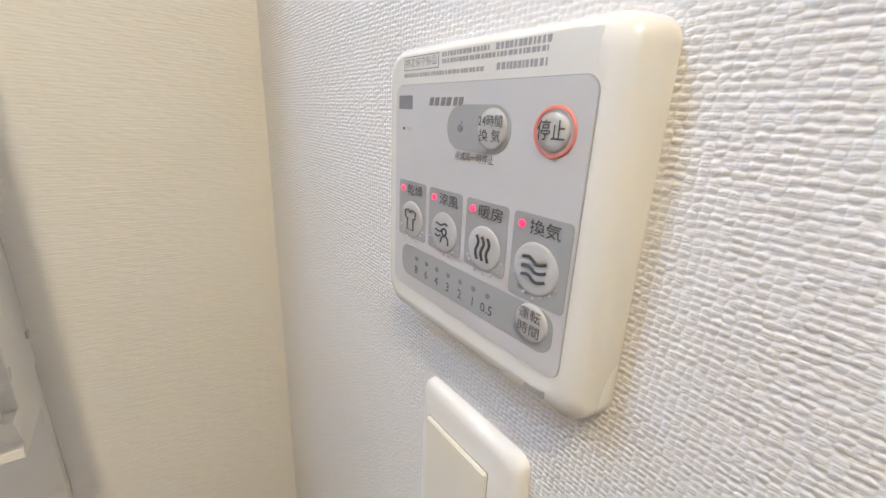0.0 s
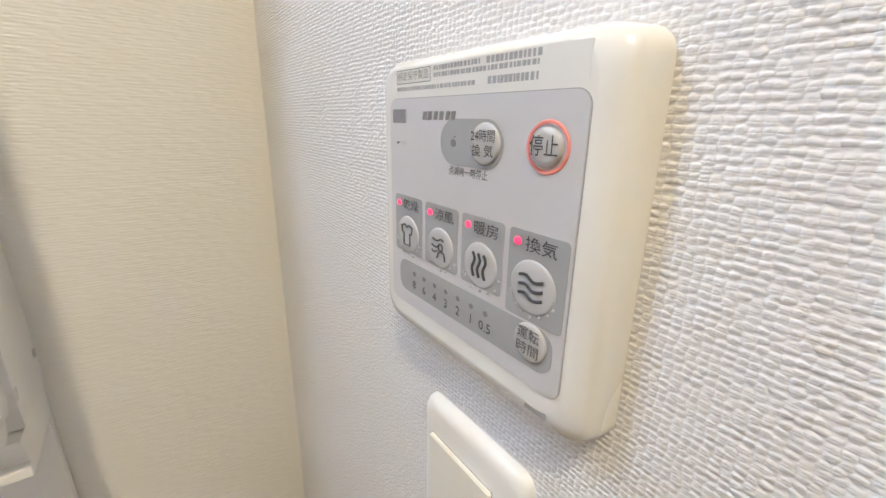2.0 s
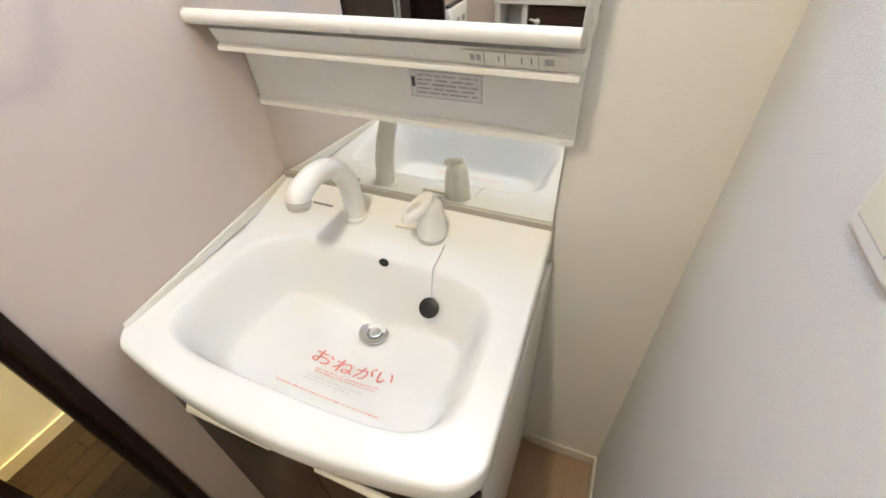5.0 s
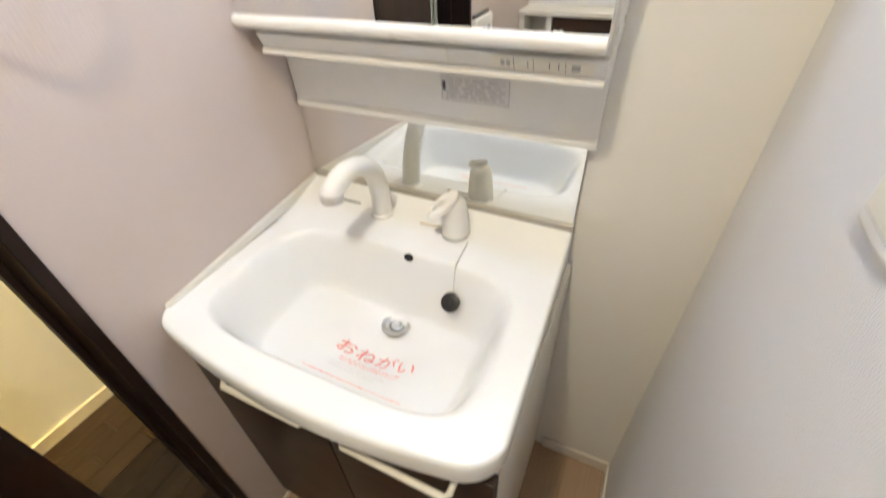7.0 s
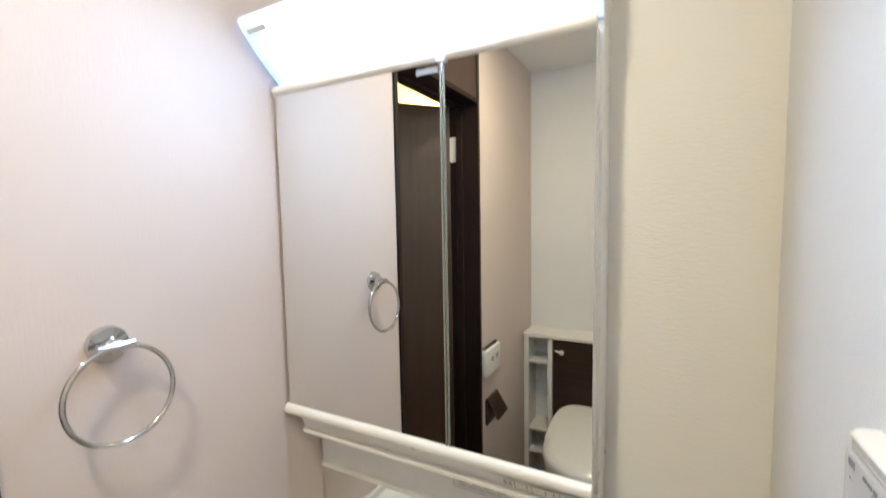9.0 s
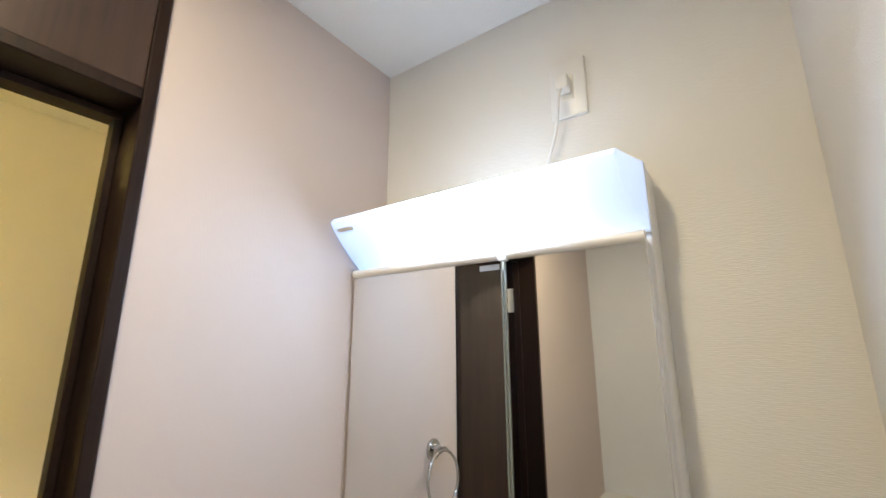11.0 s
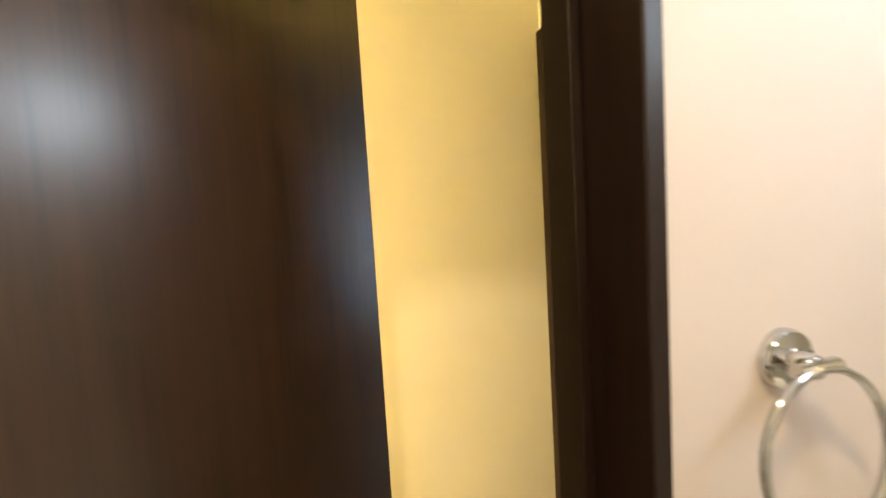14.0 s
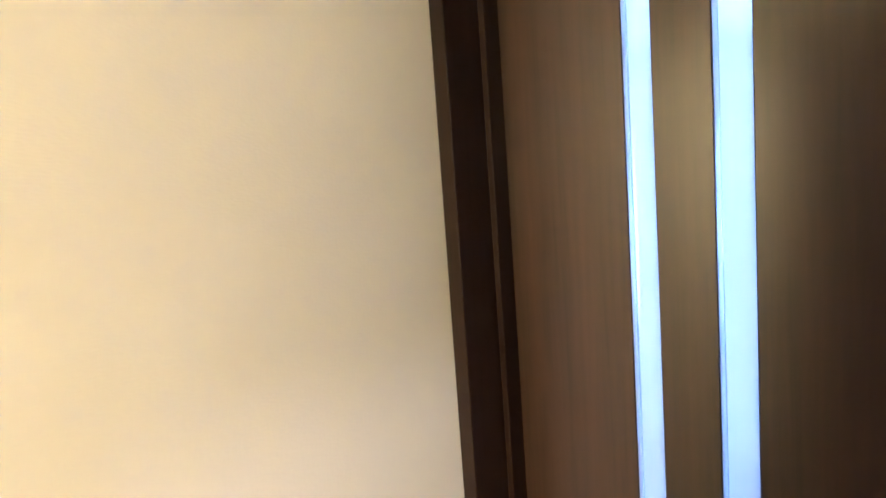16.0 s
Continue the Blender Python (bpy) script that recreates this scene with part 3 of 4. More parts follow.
if sum(f.normal.z * f.calc_area() for f in bm.faces) < 0:
    bmesh.ops.reverse_faces(bm, faces=bm.faces[:])
part("bowl", bm, BOWL, basin_thing, smooth=80)
upstand = bmesh.new()
side = [(-0.432, RIM - 0.006), (-0.432, RIM + 0.0060), (-0.020, 0.8275), (-0.020, 0.800)]
u0 = [upstand.verts.new((0.0006, y, z)) for y, z in side]
u1 = [upstand.verts.new((0.0095, y, z)) for y, z in side]
upstand.faces.new(u0)
upstand.faces.new(u1[::-1])
for i in range(4):
    upstand.faces.new((u0[(i + 1) % 4], u0[i], u1[i], u1[(i + 1) % 4]))
bmesh.ops.recalc_face_normals(upstand, faces=upstand.faces[:])
bmesh.ops.bevel(upstand, geom=upstand.edges[:], offset=0.002, segments=2, affect="EDGES")
part("side_upstand", upstand, MELAMINE, basin_thing, "narrow cream upstand along the wall")
zb = bowl_z(DRAIN[0] + 0.02, DRAIN[1])
drain = part("drain", lathe([(0.014, zb + 0.001), (0.0315, zb + 0.0055), (0.0305, zb + 0.0075), (0.0215, zb + 0.0062), (0.0195, zb - 0.003)], DRAIN, 40), STEEL, basin_thing, "round steel drain")
part("strainer", lathe([(0.0125, zb), (0.0130, zb + 0.0035), (0.010, zb + 0.0045), (0.0075, zb + 0.0030), (0.001, zb + 0.0030)], DRAIN, 24), STEEL, drain)
# the drain's inner shade is a flat dark disc
part("drain_cup", lathe([(0.0205, zb + 0.0005), (0.0205, zb + 0.0015)], DRAIN, 24), INK_SOFT, drain, "dark disc for the shade in the drain opening")
OV = min((Vector((0.320, y, bowl_z(0.320, y))) for y in np.arange(-0.19, -0.14, 0.0005)), key=lambda p: abs(p.z - 0.780))
ov = lathe([(0.0085, -0.002), (0.0085, 0.0016)], (0, 0), 24)
ovn = Vector((0, bowl_z(OV.x, OV.y - 0.004) - bowl_z(OV.x, OV.y + 0.004), 0.008)).normalized()
ov.transform(Matrix.Translation(OV) @ ovn.to_track_quat("Z", "Y").to_matrix().to_4x4() @ Matrix.Diagonal((1.15, 0.85, 1, 1)))
# no hole is cut: a black disc stands for the shade in the overflow
part("overflow_hole", ov, RUBBER, basin_thing, "black oval disc for the shade inside the overflow hole")
gz = rim_z(-0.0665)
# solid dark strip in place of the slot's shade
part("soap_groove", box((0.110, -0.0690, gz - 0.002), (0.158, -0.0645, gz + 0.0012), 0.0004, 1), INK_SOFT, basin_thing, "small dark strip painted as the shade of a deck slot")

# ---- tap, mixer lever, plug on its chain ----
SP, MX = (0.218, -0.076), (0.384, -0.079)
DECK = rim_z(-0.078)
spout = thing("basin_spout", (SP[0], SP[1], DECK), "white plastic swan-neck basin spout with grey nozzle", "faucet")
part("collar", lathe([(0.0240, DECK - 0.004), (0.0240, DECK + 0.004), (0.0220, DECK + 0.006)], SP, 32), WHITE, spout)
line = glide([(0.218, -0.076, DECK), (0.221, -0.079, 0.858), (0.2235, -0.092, 0.903), (0.2225, -0.117, 0.934), (0.2180, -0.152, 0.944), (0.2120, -0.180, 0.935), (0.2088, -0.1945, 0.924), (0.2080, -0.1985, 0.914)], 7)
rad = [0.0205 - 0.0020 * min(1, i / 20) + 0.0014 * max(0.0, (i - 24) / 18) for i in range(len(line))]
part("neck", tube(line, rad, 20), WHITE, spout)
part("nozzle", tube([(0.2084, -0.1970, 0.9205), (0.2080, -0.1988, 0.911), (0.2078, -0.1995, 0.9055)], [0.0206, 0.0202, 0.0186], 20), FACE, spout, "pale grey spray nozzle")

mixer = thing("mixer_tap", (MX[0], MX[1], DECK), "white plastic mixer tap with looped lever", "mixer")
part("body", lathe([(0.0265, DECK - 0.004), (0.0265, DECK + 0.010), (0.0255, DECK + 0.030), (0.0238, DECK + 0.050), (0.0222, DECK + 0.062), (0.0180, DECK + 0.072), (0.010, DECK + 0.0775), (0.001, DECK + 0.079)], MX, 32), WHITE, mixer)
part("base_ring", lathe([(0.0276, DECK - 0.004), (0.0276, DECK + 0.002), (0.0268, DECK + 0.003)], MX, 32), STEEL, mixer, "thin metal base ring")
to = Vector((-0.62, -0.78, 0)).normalized()
sidew = Vector((-to.y, to.x, 0))
mid = Vector((MX[0], MX[1], DECK + 0.062)) + to * 0.024
paddle = bmesh.new()
LEVER_RINGS = ((0.0300, 0.0200, -0.006, 0), (0.0310, 0.0207, 0.001, 0), (0.0285, 0.0186, 0.0060, 0), (0.0150, 0.0098, 0.0060, 0.007), (0.0135, 0.0086, 0.001, 0.007), (0.0145, 0.0094, -0.006, 0.007))
rings = []
for ra_, rb_, up, shift in LEVER_RINGS:
    ring = []
    for k in range(36):
        c, s = math.cos(2 * math.pi * k / 36), math.sin(2 * math.pi * k / 36)
        ring.append(paddle.verts.new(mid + to * (ra_ * c + shift - 0.1 * up) + sidew * (rb_ * (0.9 - 0.10 * c) * s) + Vector((0, 0, 0.008 - 0.014 * (ra_ * c + shift) / 0.029 + up))))
    rings.append(ring)
for r0, r1 in zip(rings, rings[1:] + rings[:1]):
    for k in range(36):
        paddle.faces.new((r0[k], r0[(k + 1) % 36], r1[(k + 1) % 36], r1[k]))
bmesh.ops.recalc_face_normals(paddle, faces=paddle.faces[:])
part("lever", paddle, WHITE, mixer, smooth=60)
stopper_pin = thing("pop_up_rod", (0.335, -0.090, DECK), "thin brass-coloured rod lying on the deck", "rod")
part("rod", tube([(0.310, -0.0790, rim_z(-0.079) + 0.0026), (0.364, -0.0760, rim_z(-0.076) + 0.0030)], 0.0024, 8), CREAM, stopper_pin)
part("rod_end", tube([(0.3080, -0.0791, rim_z(-0.079) + 0.0034), (0.3125, -0.0789, rim_z(-0.079) + 0.0034)], 0.0036, 10), CREAM, stopper_pin)

PLUG = Vector((0.4170, -0.1710, 0.0))
PLUG.z = bowl_z(PLUG.x, PLUG.y)
plug = thing("basin_plug", PLUG, "black rubber basin plug on a fine ball chain", "plug")
pn = Vector((bowl_z(PLUG.x - 0.005, PLUG.y) - bowl_z(PLUG.x + 0.005, PLUG.y), bowl_z(PLUG.x, PLUG.y - 0.005) - bowl_z(PLUG.x, PLUG.y + 0.005), 0.01)).normalized()
stop_bm = lathe([(0.0135, 0.0), (0.0150, 0.004), (0.0185, 0.0125), (0.0185, 0.0155), (0.0165, 0.0165), (0.004, 0.0165), (0.003, 0.020)], (0, 0), 28)
stop_bm.transform(Matrix.Translation(PLUG) @ (pn * 0.6 + Vector((0, -0.3, 0.8))).normalized().to_track_quat("Z", "Y").to_matrix().to_4x4())
part("stopper", stop_bm, RUBBER, plug)
chain_line = [(0.4165, -0.173, PLUG.z + 0.020)]
chain_line += [(0.4165, y, bowl_z(0.4165, y) + 0.0035) for y in np.arange(-0.172, -0.128, 0.003)]
chain_line += [(0.4165, y, rim_z(y) + 0.0030) for y in (-0.122, -0.114, -0.106, -0.098)]
part("chain", tube(glide(chain_line, 3), 0.0010, 6), STEEL, plug, "fine metal chain")

# ---- printed request sheet lying in the bowl ----
sheet = thing("notice_sheet", (0.32, -0.335, bowl_z(0.32, -0.335)), "clear notice film with red Japanese print lying in the bowl", "notice")


def lay(bm, lift):
    for v in bm.verts:
        v.co.z = bowl_z(v.co.x, v.co.y) + lift
    return bm


def text_on_bowl(body, size, cx, cy, width, turn=0.0):
    b = lettering(body, size, width)
    bmesh.ops.subdivide_edges(b, edges=[e for e in b.edges if e.calc_length() > 0.01], cuts=2)
    b.transform(pose(cx, cy, 0, 0, 0, turn))
    return lay(b, 0.0018)


part("heading", text_on_bowl("おねがい", 0.036, 0.3115, -0.2965, 0.166), RED, sheet, "red heading letters")
rows_of_print = [(0.250, 0.374, -0.3195, 0.003, SALMON), (0.252, 0.376, -0.3262, 0.003, SALMON), (0.246, 0.360, -0.3400, 0.0025, FACE), (0.246, 0.345, -0.3480, 0.0025, FACE), (0.211, 0.410, -0.3725, 0.0030, SALMON)]
random.seed(12)
for a, b, y, h, mt in rows_of_print:
    x0 = a
    while x0 < b:
        ln = random.uniform(0.004, 0.012)
        tall = h * random.uniform(0.4, 0.8)
        bar = bmesh.new()
        bmesh.ops.create_grid(bar, x_segments=3, y_segments=1, size=0.5)
        for v in bar.verts:
            v.co = Vector((x0 + (v.co.x + 0.5) * ln, y + v.co.y * tall, 0))
        part("print_line", lay(bar, 0.0018), mt, sheet)
        x0 += ln + random.uniform(0.0012, 0.004)

# ---- low mirror behind the taps ----
low_mirror = thing("splash_mirror", (0.30, -0.01, 0.83), "low frameless mirror strip above the basin deck", "mirror")
part("glass", box((0.004, -0.0135, 0.833), (0.588, -0.0075, 0.984), 0.0006, 1), MIRROR, low_mirror)
part("bottom_channel", box((0.004, -0.0185, 0.8155), (0.590, -0.007, 0.834), 0.001, 1), CHANNEL, low_mirror, "dull grey-brown bottom channel")
part("backing", box((0.004, -0.0070, 0.816), (0.589, -0.001, 0.984)), MELAMINE, low_mirror)

# ---- mirror cabinet ----
MY = -0.102
mirror_cabinet = thing("mirror_cabinet", (0.30, -0.05, 0.98), "white mirror cabinet with two mirrored doors and a lower tray", "mirror cabinet")
body = bmesh.new()
add_box(body, (0.012, -0.078, 1.137), (0.602, -0.001, 1.905), 0.002, 2)
part("body", body, WHITE, mirror_cabinet)
lower = bmesh.new()
prof = [(-0.001, 0.984), (-0.018, 0.984), (-0.0195, 0.993), (-0.0135, 1.001), (-0.0180, 1.100), (-0.001, 1.1000)]
vs0 = [lower.verts.new((0.004, y, z)) for y, z in prof]
vs1 = [lower.verts.new((0.600, y, z)) for y, z in prof]
lower.faces.new(vs0)
lower.faces.new(vs1[::-1])
for i in range(len(prof)):
    j = (i + 1) % len(prof)
    lower.faces.new((vs0[j], vs0[i], vs1[i], vs1[j]))
bmesh.ops.recalc_face_normals(lower, faces=lower.faces[:])
part("lower_board", lower, WHITE, mirror_cabinet, "sloping white lower board")
tray = bmesh.new()
tray_prof = [(-0.002, 1.1365), (-0.0925, 1.1365), (-0.0820, 1.1120), (-0.0880, 1.1095), (-0.0890, 1.1030), (-0.0840, 1.1015), (-0.002, 1.1010)]
t0 = [tray.verts.new((0.026, y, z)) for y, z in tray_prof]
t1 = [tray.verts.new((0.600, y, z)) for y, z in tray_prof]
tray.faces.new(t0)
tray.faces.new(t1[::-1])
for i in range(len(tray_prof)):
    j = (i + 1) % len(tray_prof)
    tray.faces.new((t0[j], t0[i], t1[i], t1[j]))
bmesh.ops.recalc_face_normals(tray, faces=tray.faces[:])
part("tray", tray, WHITE, mirror_cabinet, "sloping tray front with a narrow lip")


def sloped(fy, x0, x1, z0, z1, lift=0.0006):
    """A thin plate lying on a face whose depth follows the height."""
    b = bmesh.new()
    q = [b.verts.new((x, fy(z) - lift, z)) for x, z in ((x0, z0), (x1, z0), (x1, z1), (x0, z1))]
    b.faces.new(q)
    g = bmesh.ops.extrude_face_region(b, geom=b.faces[:])
    for v in g["geom"]:
        if isinstance(v, bmesh.types.BMVert):
            v.co.y += lift * 0.8
    bmesh.ops.recalc_face_normals(b, faces=b.faces[:])
    return b


def tray_y(z):
    return -0.0945 + (1.1365 - z) / 0.0245 * 0.0125


part("tray_joint", sloped(tray_y, 0.3805, 0.3825, 1.1125, 1.1355), CREAM, mirror_cabinet)
SPLIT = 0.3730
for x0, x1 in ((0.0075, SPLIT - 0.001), (SPLIT + 0.001, 0.597)):
    leaf = part("door", box((x0 + 0.004, MY + 0.002, 1.156), (x1, -0.0785, 1.782), 0.001, 1), WHITE, mirror_cabinet)
    part("mirror_pane", box((x0 + 0.0008, MY - 0.003, 1.160), (x1 - 0.0008, MY + 0.0018, 1.778), 0.0007, 1), MIRROR, leaf, "mirror glass pane")
    bar = tube([(x0 - 0.0045, -0.1030, 1.1558), (x1 - 0.0005, -0.1030, 1.1558)], 0.0112, 18, flat=1.0)
    part("grip_bar", bar, WHITE, leaf, "rounded white grip bar")
    top = tube([(x0 + 0.0005, -0.1025, 1.787), (x1 - 0.0005, -0.1025, 1.787)], 0.0095, 16)
    part("top_bar", top, WHITE, leaf, "rounded white top edging")
part("edge_seal", box((SPLIT - 0.0042, MY - 0.0042, 1.163), (SPLIT - 0.0016, MY - 0.0032, 1.776)), SEAL, mirror_cabinet, "grey seal between the mirrors")
part("edge_seal", box((SPLIT + 0.0016, MY - 0.0042, 1.163), (SPLIT + 0.0040, MY - 0.0032, 1.776)), SEAL, mirror_cabinet, "grey seal between the mirrors")
part("top_catch", box((SPLIT - 0.008, -0.112, 1.775), (SPLIT + 0.008, -0.1025, 1.800), 0.003, 2), WHITE, mirror_cabinet, "small white catch")
part("mirror_label", box((SPLIT - 0.046, MY - 0.0038, 1.762), (SPLIT - 0.007, MY - 0.0031, 1.7715)), INK_SOFT, mirror_cabinet, "small grey adhesive label")
part("screw_cap", box((0.602, -0.0135, 1.164), (0.6035, -0.0075, 1.171), 0.0006, 1), STEEL, mirror_cabinet, "small grey screw cap")
part("switch_strip", sloped(tray_y, 0.452, 0.585, 1.1130, 1.1325, 0.0012), CREAM, mirror_cabinet, "cream switch and socket strip")
for x0, x1, mt in ((0.4620, 0.4675, PRINT), (0.4700, 0.4755, PRINT), (0.4800, 0.4807, INK), (0.4990, 0.5000, INK_SOFT), (0.5070, 0.5076, INK_SOFT), (0.5280, 0.5290, INK), (0.5400, 0.5410, INK), (0.5490, 0.5496, INK_SOFT), (0.5570, 0.5680, PRINT)):
    tall = (1.1140, 1.1315) if x1 - x0 < 0.0009 else (1.1190, 1.1275)
    part("strip_mark", sloped(tray_y, x0, x1, tall[0], tall[1], 0.0018), mt, mirror_cabinet)


def board_y(z):
    return -0.0135 - (z - 1.001) / 0.099 * 0.0045


def on_board(x0, x1, z0, z1, lift=0.0006):
    return sloped(board_y, x0, x1, z0, z1, lift)


part("warning_label", on_board(0.336, 0.455, 1.034, 1.076), LABEL, mirror_cabinet, "pale printed caution label")
random.seed(4)
for r in range(5):
    z = 1.070 - r * 0.0068
    x = 0.348
    while x < 0.442:
        ln = random.uniform(0.008, 0.022)
        part("label_print", on_board(x, min(x + ln, 0.448), z - 0.0022, z, 0.0010), PRINT, mirror_cabinet)
        x += ln + random.uniform(0.002, 0.008)
for x0, x1, z0, z1 in ((0.336, 0.455, 1.0752, 1.076), (0.336, 0.455, 1.034, 1.0348), (0.336, 0.3367, 1.0348, 1.0752), (0.4543, 0.455, 1.0348, 1.0752), (0.3455, 0.3461, 1.0348, 1.0752)):
    part("label_border", on_board(x0, x1, z0, z1, 0.0010), PRINT, mirror_cabinet)
part("label_mark", on_board(0.338, 0.3435, 1.050, 1.066, 0.0010), INK, mirror_cabinet)

# ---- tube light on top of the cabinet ----
vanity_light = thing("vanity_light", (0.30, -0.05, 1.79), "lit white tube light with sloping acrylic cover above the mirror", "vanity light")
LP = [(-0.090, 1.797), (-0.120, 1.821), (-0.148, 1.847), (-0.173, 1.875), (-0.181, 1.887), (-0.176, 1.896), (-0.120, 1.902), (-0.079, 1.904)]
cover = bmesh.new()
stations = [(0.011, 1.0), (0.015, 1.0), (0.582, 1.0), (0.602, 0.22)]
loops = []
for x, k in stations:
    loops.append([cover.verts.new((x, -0.090 + (y + 0.090) * k if y < -0.09 else y, (1.797 + (z - 1.797) * (0.35 + 0.65 * k)) if k < 1 and y > -0.15 and z < 1.88 else z)) for y, z in LP])
for a, b in zip(loops, loops[1:]):
    for i in range(len(LP) - 1):
        cover.faces.new((a[i], a[i + 1], b[i + 1], b[i]))
ends = [cover.faces.new(loops[0][::-1]), cover.faces.new(loops[-1])]
for f in cover.faces:
    f.material_index = 1 if f.calc_center_median().z > 1.892 else 0
bmesh.ops.recalc_face_normals(cover, faces=cover.faces[:])
part("cover", cover, [COVER, COVER_TOP], vanity_light, "glowing acrylic cover")
part("cap", box((0.589, -0.088, 1.797), (0.6040, -0.0785, 1.906), 0.002, 1), WHITE, vanity_light)
strip = box((0.022, -0.0004, -0.0045), (0.068, 0.0004, 0.0045))
strip.transform(Matrix.Translation((0, -0.1705, 1.8705)) @ Matrix.Rotation(radians(41), 4, "X"))
part("sticker", strip, WHITE, vanity_light, "small pale printed sticker")

# ---- socket with plug and cord above the cabinet ----
socket = thing("wall_socket", (0.475, 0, 2.12), "white wall socket plate high above the cabinet", "socket")
part("plate", box((0.440, -0.008, 2.060), (0.510, 0.0, 2.182), 0.003, 2), WHITE, socket)
part("insert", box((0.463, -0.0095, 2.095), (0.487, -0.0075, 2.147), 0.001, 1), CREAM, socket)
cord = thing("power_plug", (0.472, -0.02, 2.12), "white power plug with thin cord down to the light", "plug")
part("plug_body", box((0.460, -0.036, 2.108), (0.484, -0.0098, 2.138), 0.004, 2), WHITE, cord)
part("cord", tube(glide([(0.470, -0.030, 2.110), (0.466, -0.040, 2.085), (0.455, -0.030, 2.03), (0.430, -0.018, 1.97), (0.412, -0.014, 1.915)], 7), 0.0032, 10), WHITE, cord)

# ---- towel ring ----
RM = Vector((0.0, -0.4050, 1.3745))
towel = thing("towel_ring", RM, "chrome towel ring on a round wall mount", "towel ring")
base = lathe([(0.0255, 0.0), (0.0255, 0.006), (0.0235, 0.009), (0.011, 0.0105), (0.010, 0.026), (0.0085, 0.028)], (0, 0), 36)
base.transform(Matrix.Translation(RM) @ Matrix.Rotation(radians(90), 4, "Y"))
part("mount", base, CHROME, towel)
part("arm", tube([(0.026, RM.y - 0.0215, RM.z), (0.026, RM.y + 0.0215, RM.z)], 0.0062, 14), CHROME, towel)
ring_c = Vector((0.030, RM.y, RM.z - 0.0645))
part("ring", tube([ring_c + Vector((0.010 * (math.cos(a) - 1) * -0.5, 0.0645 * math.sin(a), 0.0645 * math.cos(a))) for a in (2 * math.pi * k / 72 for k in range(72))], 0.0036, 12, True), CHROME, towel)

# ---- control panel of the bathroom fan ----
ON_WALL = Matrix(((0, 0, -1, W), (-1.045, 0, 0, 0.0147), (0, 1, 0, -0.0055), (0, 0, 0, 1)))   # panel's u, v, out of the wall; u widened to fit the camera's view
SWITCH_AT = Matrix(((0, 0, -1, W), (-1, 0, 0, 0), (0, 1, 0, 0), (0, 0, 0, 1)))
panel = thing("fan_control_panel", (W, -0.35, 1.27), "off-white plastic bathroom fan control panel with grey keys and red lamps", "control panel")
T = 0.0172


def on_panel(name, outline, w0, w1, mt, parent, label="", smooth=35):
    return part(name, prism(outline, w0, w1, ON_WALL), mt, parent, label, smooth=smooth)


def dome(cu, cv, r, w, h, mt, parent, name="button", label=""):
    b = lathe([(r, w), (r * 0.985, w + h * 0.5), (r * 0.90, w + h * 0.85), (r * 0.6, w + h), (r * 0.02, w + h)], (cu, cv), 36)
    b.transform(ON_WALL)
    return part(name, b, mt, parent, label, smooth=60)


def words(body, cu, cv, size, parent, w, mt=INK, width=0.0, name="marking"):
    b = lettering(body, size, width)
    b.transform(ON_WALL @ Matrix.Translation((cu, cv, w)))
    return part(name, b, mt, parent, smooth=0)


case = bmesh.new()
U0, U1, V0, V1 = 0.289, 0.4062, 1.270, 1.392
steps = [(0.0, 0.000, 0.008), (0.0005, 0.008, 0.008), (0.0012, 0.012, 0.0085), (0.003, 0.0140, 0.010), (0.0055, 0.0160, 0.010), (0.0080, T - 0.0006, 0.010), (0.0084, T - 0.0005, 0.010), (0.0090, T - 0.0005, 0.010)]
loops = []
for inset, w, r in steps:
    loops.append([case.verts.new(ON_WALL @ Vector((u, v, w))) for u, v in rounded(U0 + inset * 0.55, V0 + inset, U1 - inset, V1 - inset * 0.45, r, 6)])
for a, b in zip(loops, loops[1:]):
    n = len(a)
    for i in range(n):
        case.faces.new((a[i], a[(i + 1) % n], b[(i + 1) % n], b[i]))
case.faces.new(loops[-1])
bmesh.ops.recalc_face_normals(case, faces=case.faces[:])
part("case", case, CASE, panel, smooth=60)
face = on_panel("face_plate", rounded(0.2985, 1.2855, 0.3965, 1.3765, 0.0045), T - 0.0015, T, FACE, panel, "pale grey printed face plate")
on_panel("plate_groove", rounded(0.2982, 1.2852, 0.3968, 1.3768, 0.0048), T - 0.0016, T - 0.0004, GREY, panel)
F1, F2, F3 = T + 0.0002, T + 0.0004, T + 0.0006
on_panel("pill", rounded(0.3355, 1.3530, 0.3680, 1.3690, 0.0079, 10), T - 0.0005, F1, GREY, face, "grey lozenge")
b24 = dome(0.3598, 1.3612, 0.0068, F1, 0.0012, BUTTON, panel, label="round pale grey key")
words("24時間", 0.3598, 1.3635, 0.0042, b24, F1 + 0.00135, INK, 0.0112)
words("換 気", 0.3598, 1.3588, 0.0042, b24, F1 + 0.00135, INK, 0.0100)
on_panel("indicator", ring_outline(0.3432, 1.3607, 0.0014, 0.0014, 20), T, F2, INK_SOFT, face)
on_panel("indicator", ring_outline(0.3440, 1.3628, 0.0004, 0.0004, 12), T, F2, INK_SOFT, face)
words("点滅時一時停止", 0.3512, 1.3507, 0.0034, face, F1, INK, 0.0205)
stop_ring = bmesh.new()
tube([ON_WALL @ Vector((0.3846 + 0.0069 * math.cos(a), 1.3616 + 0.0069 * math.sin(a), T)) for a in (2 * math.pi * k / 48 for k in range(48))], 0.0006, 6, True, 1, stop_ring)
